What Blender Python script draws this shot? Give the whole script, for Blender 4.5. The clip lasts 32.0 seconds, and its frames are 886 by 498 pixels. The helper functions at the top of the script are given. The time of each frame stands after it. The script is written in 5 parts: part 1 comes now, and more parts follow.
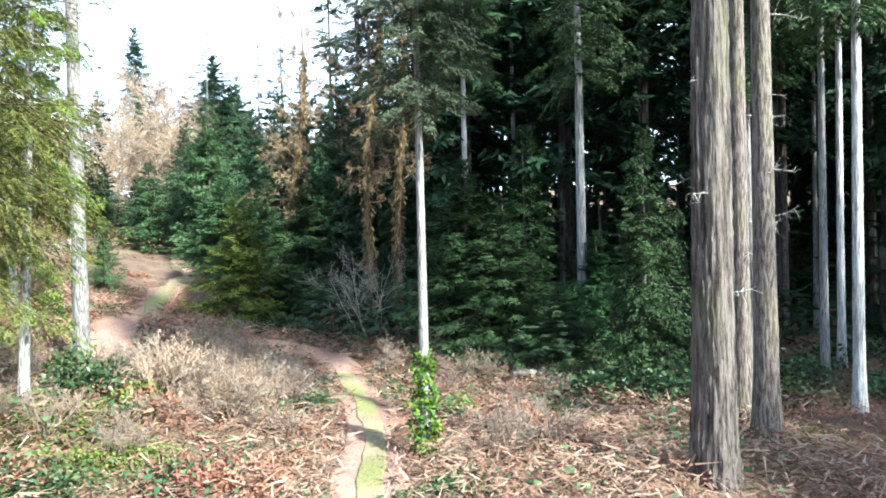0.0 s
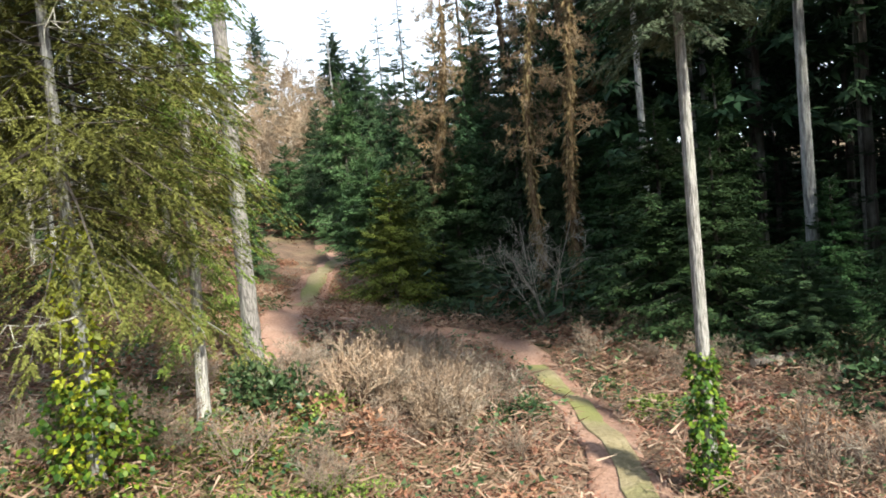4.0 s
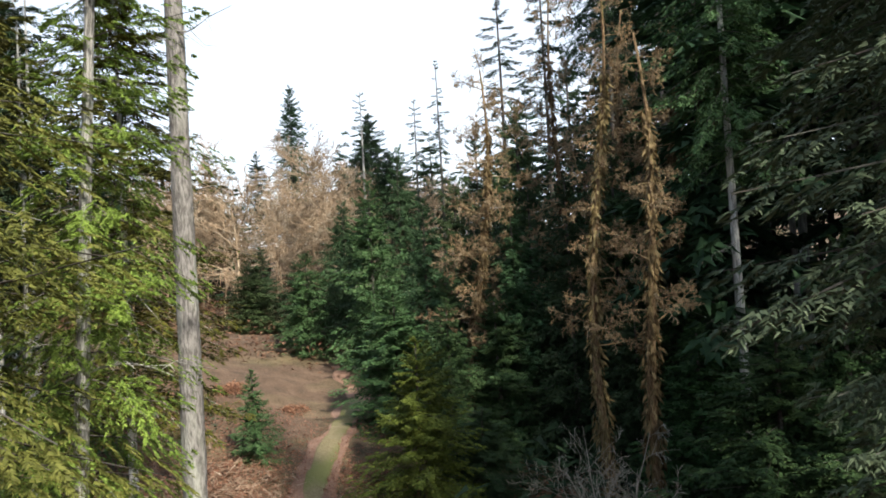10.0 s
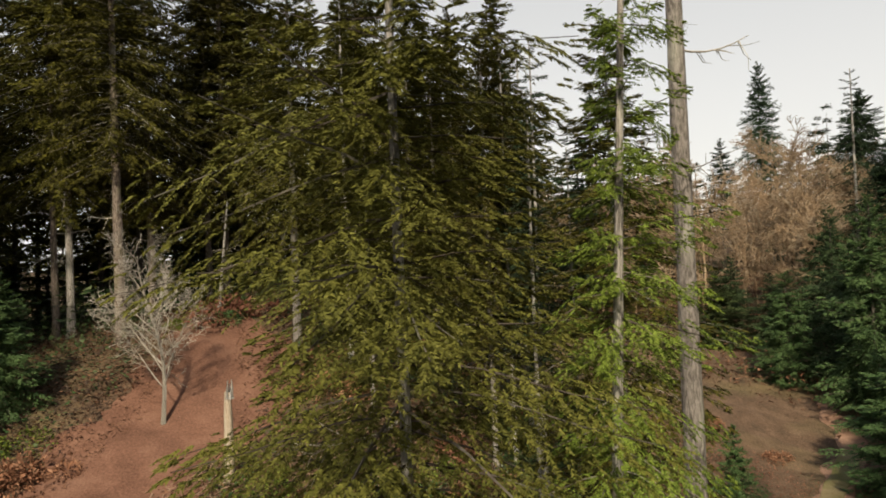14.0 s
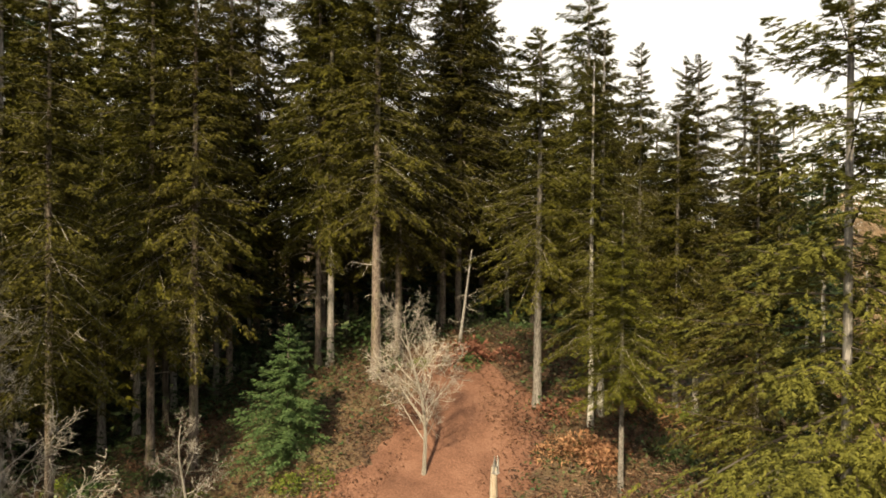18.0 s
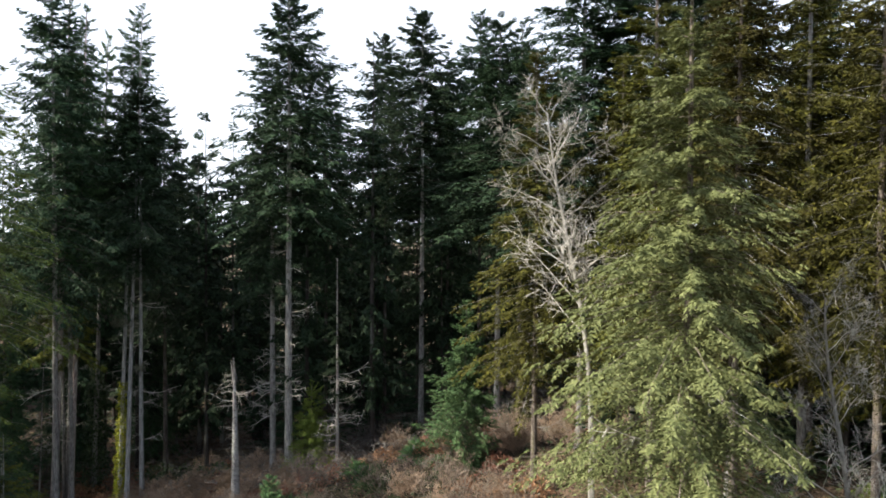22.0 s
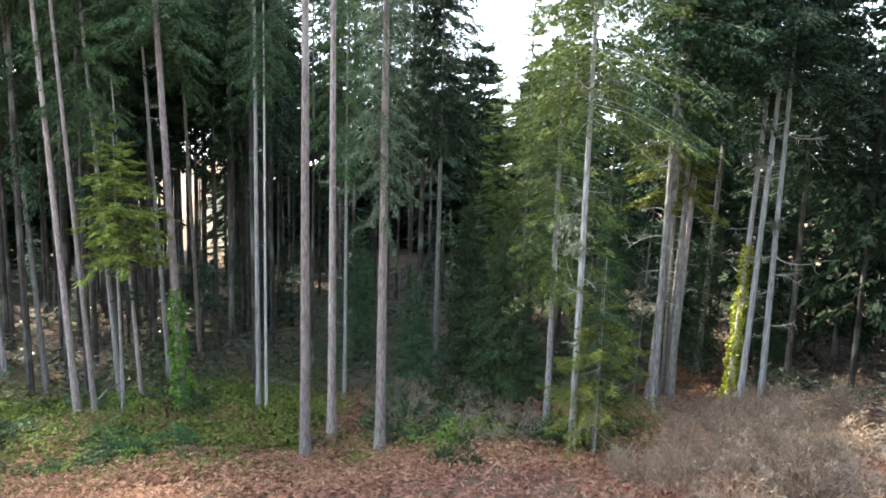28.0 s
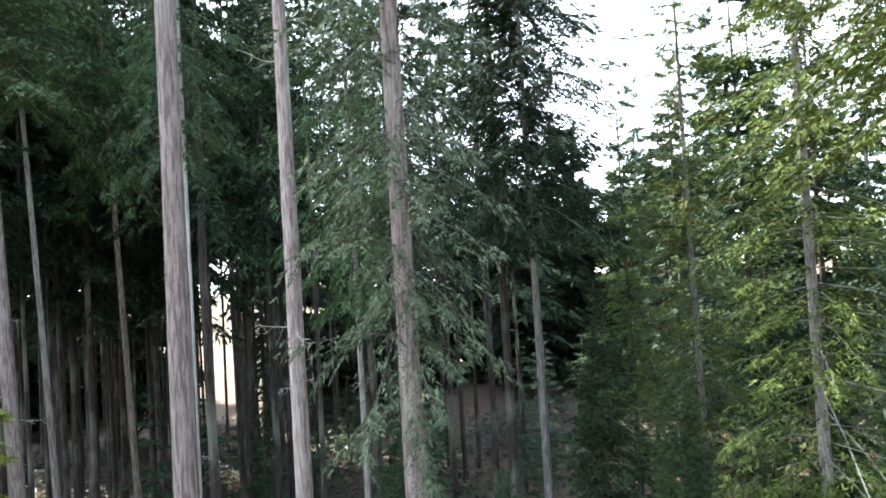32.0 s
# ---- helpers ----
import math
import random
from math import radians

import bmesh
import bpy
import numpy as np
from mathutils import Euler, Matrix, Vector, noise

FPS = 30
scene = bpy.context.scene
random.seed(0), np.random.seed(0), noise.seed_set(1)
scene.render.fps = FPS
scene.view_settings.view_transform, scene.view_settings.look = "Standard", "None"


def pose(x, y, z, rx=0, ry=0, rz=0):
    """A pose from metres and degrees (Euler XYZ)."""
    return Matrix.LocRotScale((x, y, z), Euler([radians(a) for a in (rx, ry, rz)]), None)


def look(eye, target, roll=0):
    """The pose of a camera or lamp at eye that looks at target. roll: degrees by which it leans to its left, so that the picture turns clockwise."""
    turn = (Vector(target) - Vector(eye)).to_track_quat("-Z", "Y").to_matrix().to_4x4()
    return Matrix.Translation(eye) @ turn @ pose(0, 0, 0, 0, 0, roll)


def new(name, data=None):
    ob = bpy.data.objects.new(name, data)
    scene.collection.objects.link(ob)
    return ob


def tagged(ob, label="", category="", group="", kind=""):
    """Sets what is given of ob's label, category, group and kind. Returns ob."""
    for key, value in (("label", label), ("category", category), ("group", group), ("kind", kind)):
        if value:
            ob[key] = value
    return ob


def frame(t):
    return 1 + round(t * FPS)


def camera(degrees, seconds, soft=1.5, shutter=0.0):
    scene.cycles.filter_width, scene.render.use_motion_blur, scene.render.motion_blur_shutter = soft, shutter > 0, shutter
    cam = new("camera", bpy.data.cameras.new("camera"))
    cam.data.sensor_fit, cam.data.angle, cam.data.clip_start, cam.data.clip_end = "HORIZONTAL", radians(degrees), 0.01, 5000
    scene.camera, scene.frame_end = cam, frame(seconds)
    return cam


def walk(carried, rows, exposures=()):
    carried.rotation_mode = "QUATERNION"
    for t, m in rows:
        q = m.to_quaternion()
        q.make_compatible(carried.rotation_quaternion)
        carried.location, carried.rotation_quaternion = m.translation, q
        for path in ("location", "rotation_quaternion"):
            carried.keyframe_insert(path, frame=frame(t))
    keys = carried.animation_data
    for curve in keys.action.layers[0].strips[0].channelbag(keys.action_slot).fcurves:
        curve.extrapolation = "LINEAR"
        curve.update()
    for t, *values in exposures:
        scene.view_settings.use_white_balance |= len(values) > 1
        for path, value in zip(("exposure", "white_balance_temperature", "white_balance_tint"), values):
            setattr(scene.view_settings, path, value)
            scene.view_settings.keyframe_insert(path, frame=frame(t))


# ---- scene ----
cam = camera(66.32, 32.0, soft=1.8)
# seconds, x, y, z, yaw, pitch, roll
ROWS = [
    (0.0, -0.15, -0.14, 4.24, -2.56, -0.88, 1.27),
    (0.5, -0.48, 0.19, 4.22, -1.86, -1.41, 1.82),
    (1.0, -0.55, 0.46, 4.01, -1.40, 3.38, -2.58),
    (1.5, -0.80, 1.03, 4.05, 1.21, 4.50, -3.78),
    (2.0, -1.09, 1.51, 4.02, 4.01, 5.00, -4.04),
    (2.5, -1.35, 1.97, 4.02, 6.77, 3.93, -2.40),
    (3.0, -1.65, 2.28, 4.25, 6.11, -1.90, 4.97),
    (3.5, -1.93, 2.50, 4.33, 7.10, -3.11, 6.03),
    (5.5, -2.49, 4.00, 4.55, 6.04, -1.04, 1.59),
    (6.0, -2.61, 4.59, 4.66, 6.47, -0.28, 3.25),
    (6.5, -2.81, 5.22, 4.81, 5.70, 0.51, 2.03),
    (7.0, -2.82, 5.62, 4.98, 5.36, 0.42, 2.24),
    (7.5, -2.83, 6.02, 5.24, 6.06, -0.18, 0.85),
    (8.0, -2.85, 6.38, 5.64, 6.96, 0.44, -0.00),
    (8.5, -2.85, 6.64, 6.07, 7.83, 0.57, 0.54),
    (9.0, -2.84, 6.88, 6.60, 8.27, 1.37, 1.27),
    (9.5, -2.75, 7.30, 7.50, 8.93, 2.01, 2.61),
    (10.0, -2.76, 7.38, 8.06, 9.70, 1.68, 3.24),
    (10.5, -2.73, 7.57, 8.29, 9.89, 0.44, 3.77),
    (11.0, -2.78, 7.66, 8.45, 10.39, 1.00, 2.57),
    (11.5, -2.72, 7.68, 8.57, 14.42, 1.74, 1.93),
    (12.0, -2.69, 7.65, 8.81, 19.24, 1.85, 2.00),
    (12.5, -2.90, 7.74, 9.16, 26.25, 1.65, 2.86),
    (13.0, -2.94, 7.76, 9.71, 34.55, 0.50, 0.83),
    (13.5, -3.01, 7.43, 10.08, 41.95, 0.82, 1.78),
    (14.0, -3.31, 7.06, 10.57, 46.81, 0.97, 2.27),
    (14.5, -3.06, 6.60, 11.02, 53.52, 1.56, 2.98),
    (16.5, -3.65, 5.76, 12.67, 55.02, 0.86, -0.59),
    (17.0, -3.97, 5.37, 13.12, 56.33, 0.32, -0.98),
    (17.5, -4.29, 4.96, 13.51, 57.43, 0.18, -0.87),
    (18.0, -4.41, 4.75, 13.68, 61.82, -0.40, -0.45),
    (18.5, -4.35, 4.59, 13.78, 66.99, -0.12, 0.41),
    (19.0, -4.16, 4.44, 13.82, 73.67, 0.11, 0.16),
    (19.5, -4.13, 4.20, 13.85, 79.98, 0.55, 1.50),
    (20.0, -4.33, 3.86, 13.90, 85.44, 1.08, 2.00),
    (20.5, -4.58, 3.55, 13.96, 92.03, 0.95, 0.87),
    (21.0, -4.87, 3.24, 13.94, 101.33, 0.56, -0.02),
    (21.5, -5.33, 2.74, 13.77, 110.28, -0.45, 0.55),
    (22.0, -5.95, 2.08, 13.45, 118.47, -1.57, -0.35),
    (22.5, -6.74, 1.77, 13.01, 128.40, -2.12, 0.50),
    (23.0, -7.64, 1.10, 12.32, 134.62, -1.26, -0.42),
    (23.5, -8.26, -0.11, 11.55, 142.26, -1.93, -2.93),
    (24.0, -8.77, -1.08, 10.80, 151.20, -1.20, -2.90),
    (24.5, -9.17, -1.76, 9.97, 159.62, -2.36, -4.87),
    (25.0, -9.69, -2.52, 9.44, 160.43, -1.27, 0.24),
    (25.5, -10.14, -3.38, 9.08, 160.58, -2.50, 1.60),
    (26.0, -10.62, -4.17, 8.59, 161.52, -4.82, 2.18),
    (26.5, -11.17, -5.53, 7.92, 161.67, -7.49, -0.10),
    (28.5, -14.00, -14.18, 5.44, 166.75, -7.86, -1.91),
    (29.0, -14.58, -16.62, 4.84, 168.00, -4.79, -2.04),
    (29.5, -15.35, -19.41, 4.81, 168.27, -1.89, -2.38),
    (30.0, -16.10, -21.70, 5.15, 169.77, 0.34, -9.45),
    (30.5, -16.62, -23.75, 5.28, 171.16, -0.34, -0.45),
    (31.0, -16.76, -25.79, 5.51, 171.13, 0.15, 3.08),
    (31.5, -16.97, -27.52, 5.64, 171.29, 1.86, 10.47),
    (32.0, -17.36, -29.74, 5.66, 171.69, 2.02, 3.36),
]

# ---- world, sun and exposure ----
SUN_AZ, SUN_EL = 138.0, 40.0          # compass degrees from +y towards +x, and height
world = bpy.data.worlds.new("overcast_sky")
scene.world = world
world.use_nodes = True
wn, wl = world.node_tree.nodes, world.node_tree.links
sky = wn.new("ShaderNodeTexSky")
sky.sky_type = "NISHITA"
sky.sun_disc = False
sky.sun_elevation, sky.sun_rotation = radians(SUN_EL), radians(SUN_AZ)
sky.air_density, sky.dust_density = 1.0, 4.0
veil = wn.new("ShaderNodeMix")
veil.data_type = "RGBA"
veil.inputs[0].default_value = 0.78
haze = wn.new("ShaderNodeValToRGB")
haze.color_ramp.elements[0].position, haze.color_ramp.elements[0].color = 0.05, (1.0, 1.03, 1.08, 1)
haze.color_ramp.elements[1].position, haze.color_ramp.elements[1].color = 0.75, (0.40, 0.45, 0.54, 1)
height = wn.new("ShaderNodeSeparateXYZ")
wl.new(wn.new("ShaderNodeTexCoord").outputs["Generated"], height.inputs[0])
wl.new(height.outputs[2], haze.inputs[0])
thick = wn.new("ShaderNodeVectorMath")
thick.operation = "SCALE"
thick.inputs["Scale"].default_value = 10.5
wl.new(haze.outputs[0], thick.inputs[0])
wl.new(thick.outputs[0], veil.inputs[7])
wl.new(sky.outputs[0], veil.inputs[6])
wl.new(veil.outputs[2], wn["Background"].inputs[0])
wn["Background"].inputs[1].default_value = 0.1
sun = new("sun", bpy.data.lights.new("sun", "SUN"))
sun.data.energy, sun.data.angle, sun.data.color = 5.0, radians(3), (1.0, 0.88, 0.70)
sun_way = Vector((math.sin(radians(SUN_AZ)) * math.cos(radians(SUN_EL)), math.cos(radians(SUN_AZ)) * math.cos(radians(SUN_EL)), math.sin(radians(SUN_EL))))
sun.matrix_world = look(sun_way * 200, (0, 0, 0))
# seconds, stops, kelvin, tint
EXPOSURES = [
    (0, 2.16, 5200, 2), (2, 2.21, 5500, 2), (3, 1.23, 6100, 4), (3.5, 1.23, 6100, 4), (5.5, 2.08, 5000, 4), (6, 2.08, 5000, 4),
    (8, 2.18, 5700, 6), (9, 1.98, 5900, 6), (10, 0.85, 6000, 6), (11, 0.75, 6000, 7), (12, 0.8, 6200, 9), (13, 0.58, 6500, 9),
    (14, 0.06, 7400, 9), (17, 0.54, 8400, 9), (18, 0.70, 8600, 9), (19, 0.94, 8100, 9), (20, 1.28, 6300, 9), (21, 1.72, 6300, 9), (22, 1.08, 6100, 9),
    (23, 0.66, 5800, 8), (24, 0.95, 5600, 7), (26, 0.98, 5250, 6), (28.5, 3.05, 6050, 5), (32, 3.0, 5900, 5),
]
walk(cam, [(t, pose(x, y, z, 90 + pitch, roll, yaw)) for t, x, y, z, yaw, pitch, roll in ROWS], EXPOSURES)

# ---- materials ----
def material(name, rough=0.9):
    m = bpy.data.materials.new(name)
    m.use_nodes = True
    b = m.node_tree.nodes["Principled BSDF"]
    b.inputs["Roughness"].default_value = rough
    b.inputs["Specular IOR Level"].default_value = 0.25
    return m, m.node_tree.nodes, m.node_tree.links, b


def ramp(nodes, links, source, stops):
    r = nodes.new("ShaderNodeValToRGB")
    r.color_ramp.elements[0].position, r.color_ramp.elements[0].color = stops[0][0], (*stops[0][1], 1)
    r.color_ramp.elements[1].position, r.color_ramp.elements[1].color = stops[-1][0], (*stops[-1][1], 1)
    for p, c in stops[1:-1]:
        r.color_ramp.elements.new(p).color = (*c, 1)
    links.new(source, r.inputs[0])
    return r.outputs[0]


def noise_tex(nodes, links, scale, detail=4.0, stretch=None, coords="Object"):
    tc = nodes.new("ShaderNodeTexCoord")
    mp = nodes.new("ShaderNodeMapping")
    mp.inputs["Scale"].default_value = stretch or (1, 1, 1)
    links.new(tc.outputs[coords], mp.inputs[0])
    n = nodes.new("ShaderNodeTexNoise")
    n.inputs["Scale"].default_value, n.inputs["Detail"].default_value = scale, detail
    links.new(mp.outputs[0], n.inputs["Vector"])
    return n.outputs["Fac"]


def mixed(nodes, links, fac, a, b, mode="MIX"):
    m = nodes.new("ShaderNodeMix")
    m.data_type, m.blend_type = "RGBA", mode
    for socket, v in ((m.inputs[0], fac), (m.inputs[6], a), (m.inputs[7], b)):
        if isinstance(v, (int, float)):
            socket.default_value = v
        elif isinstance(v, tuple):
            socket.default_value = (*v, 1)
        else:
            links.new(v, socket)
    return m.outputs[2]


def bump(nodes, links, bsdf, height, strength, distance):
    b = nodes.new("ShaderNodeBump")
    b.inputs["Strength"].default_value, b.inputs["Distance"].default_value = strength, distance
    links.new(height, b.inputs["Height"])
    links.new(b.outputs[0], bsdf.inputs["Normal"])


def leaf_material(name, dark, mid, light, translucent=0.10, per_leaf=0.42, rough=0.75):
    """Foliage: colour by leaf, by tree and by patches of the crown."""
    m, n, l, b = material(name, rough)
    geo, info = n.new("ShaderNodeNewGeometry"), n.new("ShaderNodeObjectInfo")
    patch = noise_tex(n, l, 0.9, 3.0, coords="Object")
    a = ramp(n, l, geo.outputs["Random Per Island"], ((0.0, dark), (0.55, mid), (1.0, light)))
    c = ramp(n, l, patch, ((0.3, dark), (0.7, mid)))
    col = mixed(n, l, per_leaf, c, a)
    hue = n.new("ShaderNodeHueSaturation")
    spread = n.new("ShaderNodeMapRange")
    spread.inputs[3].default_value, spread.inputs[4].default_value = 0.7, 1.3
    l.new(info.outputs["Random"], spread.inputs[0])
    l.new(spread.outputs[0], hue.inputs["Value"])
    tone = n.new("ShaderNodeMapRange")
    tone.inputs[3].default_value, tone.inputs[4].default_value = 0.485, 0.52
    l.new(info.outputs["Random"], tone.inputs[0])
    l.new(tone.outputs[0], hue.inputs["Hue"])
    l.new(col, hue.inputs["Color"])
    l.new(hue.outputs[0], b.inputs["Base Color"])
    if translucent:
        t, mix = n.new("ShaderNodeBsdfTranslucent"), n.new("ShaderNodeMixShader")
        mix.inputs[0].default_value = translucent
        l.new(hue.outputs[0], t.inputs[0])
        l.new(b.outputs[0], mix.inputs[1])
        l.new(t.outputs[0], mix.inputs[2])
        l.new(mix.outputs[0], n["Material Output"].inputs[0])
    return m


def bark_material(name, deep, mid, pale, scale=5.0, lichen=(0.42, 0.44, 0.38), amount=0.35, tall=False, grain=17.0):
    """Bark. tall: for trunks built 1 m high and 1 m thick, which are scaled up to trees."""
    m, n, l, b = material(name, 0.95)
    plates = noise_tex(n, l, scale, 8.0, (1.7, 1.7, grain) if tall else (3.2, 3.2, 0.35))
    fine = noise_tex(n, l, scale * 6, 5.0, (1.2, 1.2, grain * 1.3) if tall else (2, 2, 0.5))
    blotch = noise_tex(n, l, 0.8, 4.0, (1.6, 1.6, 24.0) if tall else (1, 1, 0.6))
    col = ramp(n, l, plates, ((0.39, deep), (0.49, mid), (0.58, pale)) if tall else ((0.34, deep), (0.48, mid), (0.62, pale)))
    col = mixed(n, l, 0.35, col, ramp(n, l, fine, ((0.35, deep), (0.65, pale))))
    col = mixed(n, l, ramp(n, l, blotch, ((0.5, (0, 0, 0)), (0.68, (amount, amount, amount)))), col, lichen)
    info, hue = n.new("ShaderNodeObjectInfo"), n.new("ShaderNodeHueSaturation")
    spread = n.new("ShaderNodeMapRange")
    spread.inputs[3].default_value, spread.inputs[4].default_value = 0.65, 1.2
    l.new(info.outputs["Random"], spread.inputs[0])
    l.new(spread.outputs[0], hue.inputs["Value"])
    l.new(col, hue.inputs["Color"])
    l.new(hue.outputs[0], b.inputs["Base Color"])
    bump(n, l, b, plates, 0.9, 0.05)
    return m


NEEDLES = leaf_material("fir_needles", (0.020, 0.039, 0.015), (0.077, 0.132, 0.048), (0.168, 0.228, 0.090))
# Lighter, yellower copy of the fir needles: sunlight is put into this colour.
NEEDLES_WARM = leaf_material("sun_brightened_fir_needles", (0.034, 0.040, 0.008), (0.160, 0.180, 0.034), (0.330, 0.345, 0.085))
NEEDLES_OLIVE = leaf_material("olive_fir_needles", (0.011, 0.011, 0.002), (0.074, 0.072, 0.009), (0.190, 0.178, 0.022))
NEEDLES_PALE = leaf_material("grey_green_fir_needles", (0.044, 0.052, 0.018), (0.175, 0.195, 0.074), (0.310, 0.325, 0.135))
NEEDLES_SILVER = leaf_material("silvery_fir_needles", (0.036, 0.054, 0.030), (0.120, 0.165, 0.092), (0.225, 0.275, 0.165))
# Yellow-green needles, brightened in place of light that misses these boughs.
NEEDLES_YELLOW = leaf_material("brightened_yellow_green_needles", (0.040, 0.052, 0.010), (0.190, 0.220, 0.034), (0.380, 0.400, 0.080))
# Fir green lowered until it holds the shade of the backlit woods.
NEEDLES_DARK = leaf_material("shade_dark_fir_needles", (0.007, 0.016, 0.008), (0.029, 0.060, 0.026), (0.078, 0.120, 0.052))
NEEDLES_DEEP = leaf_material("deep_green_fir_needles", (0.015, 0.033, 0.014), (0.059, 0.106, 0.046), (0.136, 0.190, 0.085))
NEEDLES_GREEN = leaf_material("fresh_green_fir_needles", (0.020, 0.036, 0.009), (0.116, 0.160, 0.029), (0.250, 0.300, 0.066))
# Darker copy of the fir needles, with the shade right of the track coloured in.
NEEDLES_SHADE = leaf_material("shaded_dark_green_needles", (0.011, 0.026, 0.009), (0.042, 0.086, 0.027), (0.102, 0.160, 0.052))
NEEDLES_BRIGHT = leaf_material("young_fir_needles", (0.030, 0.048, 0.009), (0.170, 0.215, 0.034), (0.330, 0.380, 0.078))
IVY = leaf_material("ivy_leaves", (0.020, 0.060, 0.010), (0.065, 0.140, 0.016), (0.220, 0.300, 0.025), 0.2, 0.85, 0.45)
IVY_YELLOW = leaf_material("yellow_ivy_leaves", (0.090, 0.110, 0.010), (0.240, 0.250, 0.018), (0.420, 0.380, 0.030), 0.2, 0.85, 0.45)
SALAL = leaf_material("salal_leaves", (0.018, 0.040, 0.016), (0.045, 0.080, 0.030), (0.120, 0.160, 0.070), 0.15, 0.8, 0.4)
MOSSY = leaf_material("bramble_leaves", (0.045, 0.070, 0.012), (0.125, 0.165, 0.028), (0.240, 0.270, 0.058), 0.2, 0.8)
BRACKEN = leaf_material("dead_bracken", (0.125, 0.056, 0.036), (0.275, 0.130, 0.085), (0.400, 0.225, 0.155), 0.15, 0.8, 0.9)
BRACKEN_DARK = leaf_material("dark_dead_bracken", (0.032, 0.014, 0.010), (0.115, 0.052, 0.036), (0.240, 0.125, 0.088), 0.1, 0.8, 0.9)
BRUSH_BROWN = leaf_material("dull_brown_brush", (0.028, 0.019, 0.014), (0.085, 0.060, 0.045), (0.170, 0.130, 0.100), 0.1, 0.8, 0.9)
MOSS_TAN = leaf_material("hanging_tan_moss", (0.066, 0.043, 0.020), (0.155, 0.108, 0.054), (0.255, 0.190, 0.104), 0.15, 0.8, 0.95)
STRAW = leaf_material("dry_grass", (0.150, 0.100, 0.065), (0.330, 0.225, 0.155), (0.490, 0.380, 0.285), 0.15, 0.8, 0.9)
GRASS = leaf_material("grass_blades", (0.060, 0.080, 0.018), (0.150, 0.180, 0.040), (0.260, 0.280, 0.080), 0.2, 0.8, 0.8)
LICHEN = leaf_material("lichen_tufts", (0.120, 0.130, 0.085), (0.220, 0.230, 0.160), (0.330, 0.330, 0.250), 0.15, 0.8, 0.95)
BARK_GREY = bark_material("grey_fir_bark", (0.080, 0.074, 0.068), (0.210, 0.200, 0.190), (0.360, 0.345, 0.330), tall=True)
BARK_PALE = bark_material("pale_alder_bark", (0.150, 0.145, 0.140), (0.360, 0.355, 0.345), (0.560, 0.555, 0.545), 3.5, tall=True)
BARK_BROWN = bark_material("furrowed_brown_bark", (0.045, 0.034, 0.029), (0.155, 0.126, 0.110), (0.290, 0.250, 0.218), 6.0, (0.20, 0.22, 0.07), 0.3, tall=True)
BARK_ORANGE = bark_material("mossy_orange_bark", (0.090, 0.054, 0.028), (0.230, 0.145, 0.078), (0.360, 0.255, 0.150), 5.0, (0.16, 0.16, 0.05), 0.5, tall=True)
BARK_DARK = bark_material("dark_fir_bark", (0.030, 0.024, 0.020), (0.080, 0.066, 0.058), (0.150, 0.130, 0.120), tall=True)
BARK_WEATHERED = bark_material("weathered_grey_wood", (0.070, 0.064, 0.060), (0.145, 0.134, 0.128), (0.235, 0.220, 0.212), 6.0, tall=True)
# Bark taken far darker: the shade inside the woods is in its colour.
BARK_DEEP = bark_material("bark_darkened_for_wood_shade", (0.016, 0.013, 0.011), (0.045, 0.038, 0.034), (0.090, 0.080, 0.072))
BARK_OLD = bark_material("deeply_furrowed_bark", (0.026, 0.020, 0.017), (0.135, 0.112, 0.098), (0.270, 0.236, 0.208), 6.0, (0.16, 0.17, 0.06), 0.3, tall=True, grain=6.0)
BARK_ROSY = bark_material("pinkish_grey_bark", (0.120, 0.094, 0.088), (0.262, 0.214, 0.200), (0.400, 0.345, 0.328), 6.0, tall=True)
TWIG_PALE = bark_material("bleached_twigs", (0.200, 0.185, 0.160), (0.360, 0.340, 0.300), (0.520, 0.500, 0.460), 4.0)
TWIG_BROWN = bark_material("brown_twigs", (0.100, 0.070, 0.050), (0.200, 0.150, 0.115), (0.320, 0.260, 0.210), 4.0)
TWIG_FAR = bark_material("far_tan_twigs", (0.150, 0.100, 0.062), (0.290, 0.205, 0.135), (0.420, 0.320, 0.225), 4.0)
TWIG_GREY = bark_material("grey_twigs", (0.120, 0.105, 0.085), (0.230, 0.205, 0.170), (0.350, 0.320, 0.270), 4.0)
TWIG_RUST = bark_material("mossy_tan_twigs", (0.120, 0.078, 0.040), (0.245, 0.165, 0.090), (0.370, 0.275, 0.165), 4.0)


def earth_material(name, dark, mid, pale, green=None):
    m, n, l, b = material(name, 0.95)
    big, fine = noise_tex(n, l, 0.9, 5.0), noise_tex(n, l, 14.0, 7.0)
    col = ramp(n, l, big, ((0.3, dark), (0.5, mid), (0.7, pale)))
    col = mixed(n, l, 0.45, col, ramp(n, l, fine, ((0.3, dark), (0.7, pale))))
    if green:
        col = mixed(n, l, ramp(n, l, noise_tex(n, l, 0.6, 5.0), ((0.46, (0, 0, 0)), (0.6, (0.8, 0.8, 0.8)))), col, green)
    l.new(col, b.inputs["Base Color"])
    bump(n, l, b, fine, 0.8, 0.05)
    return m


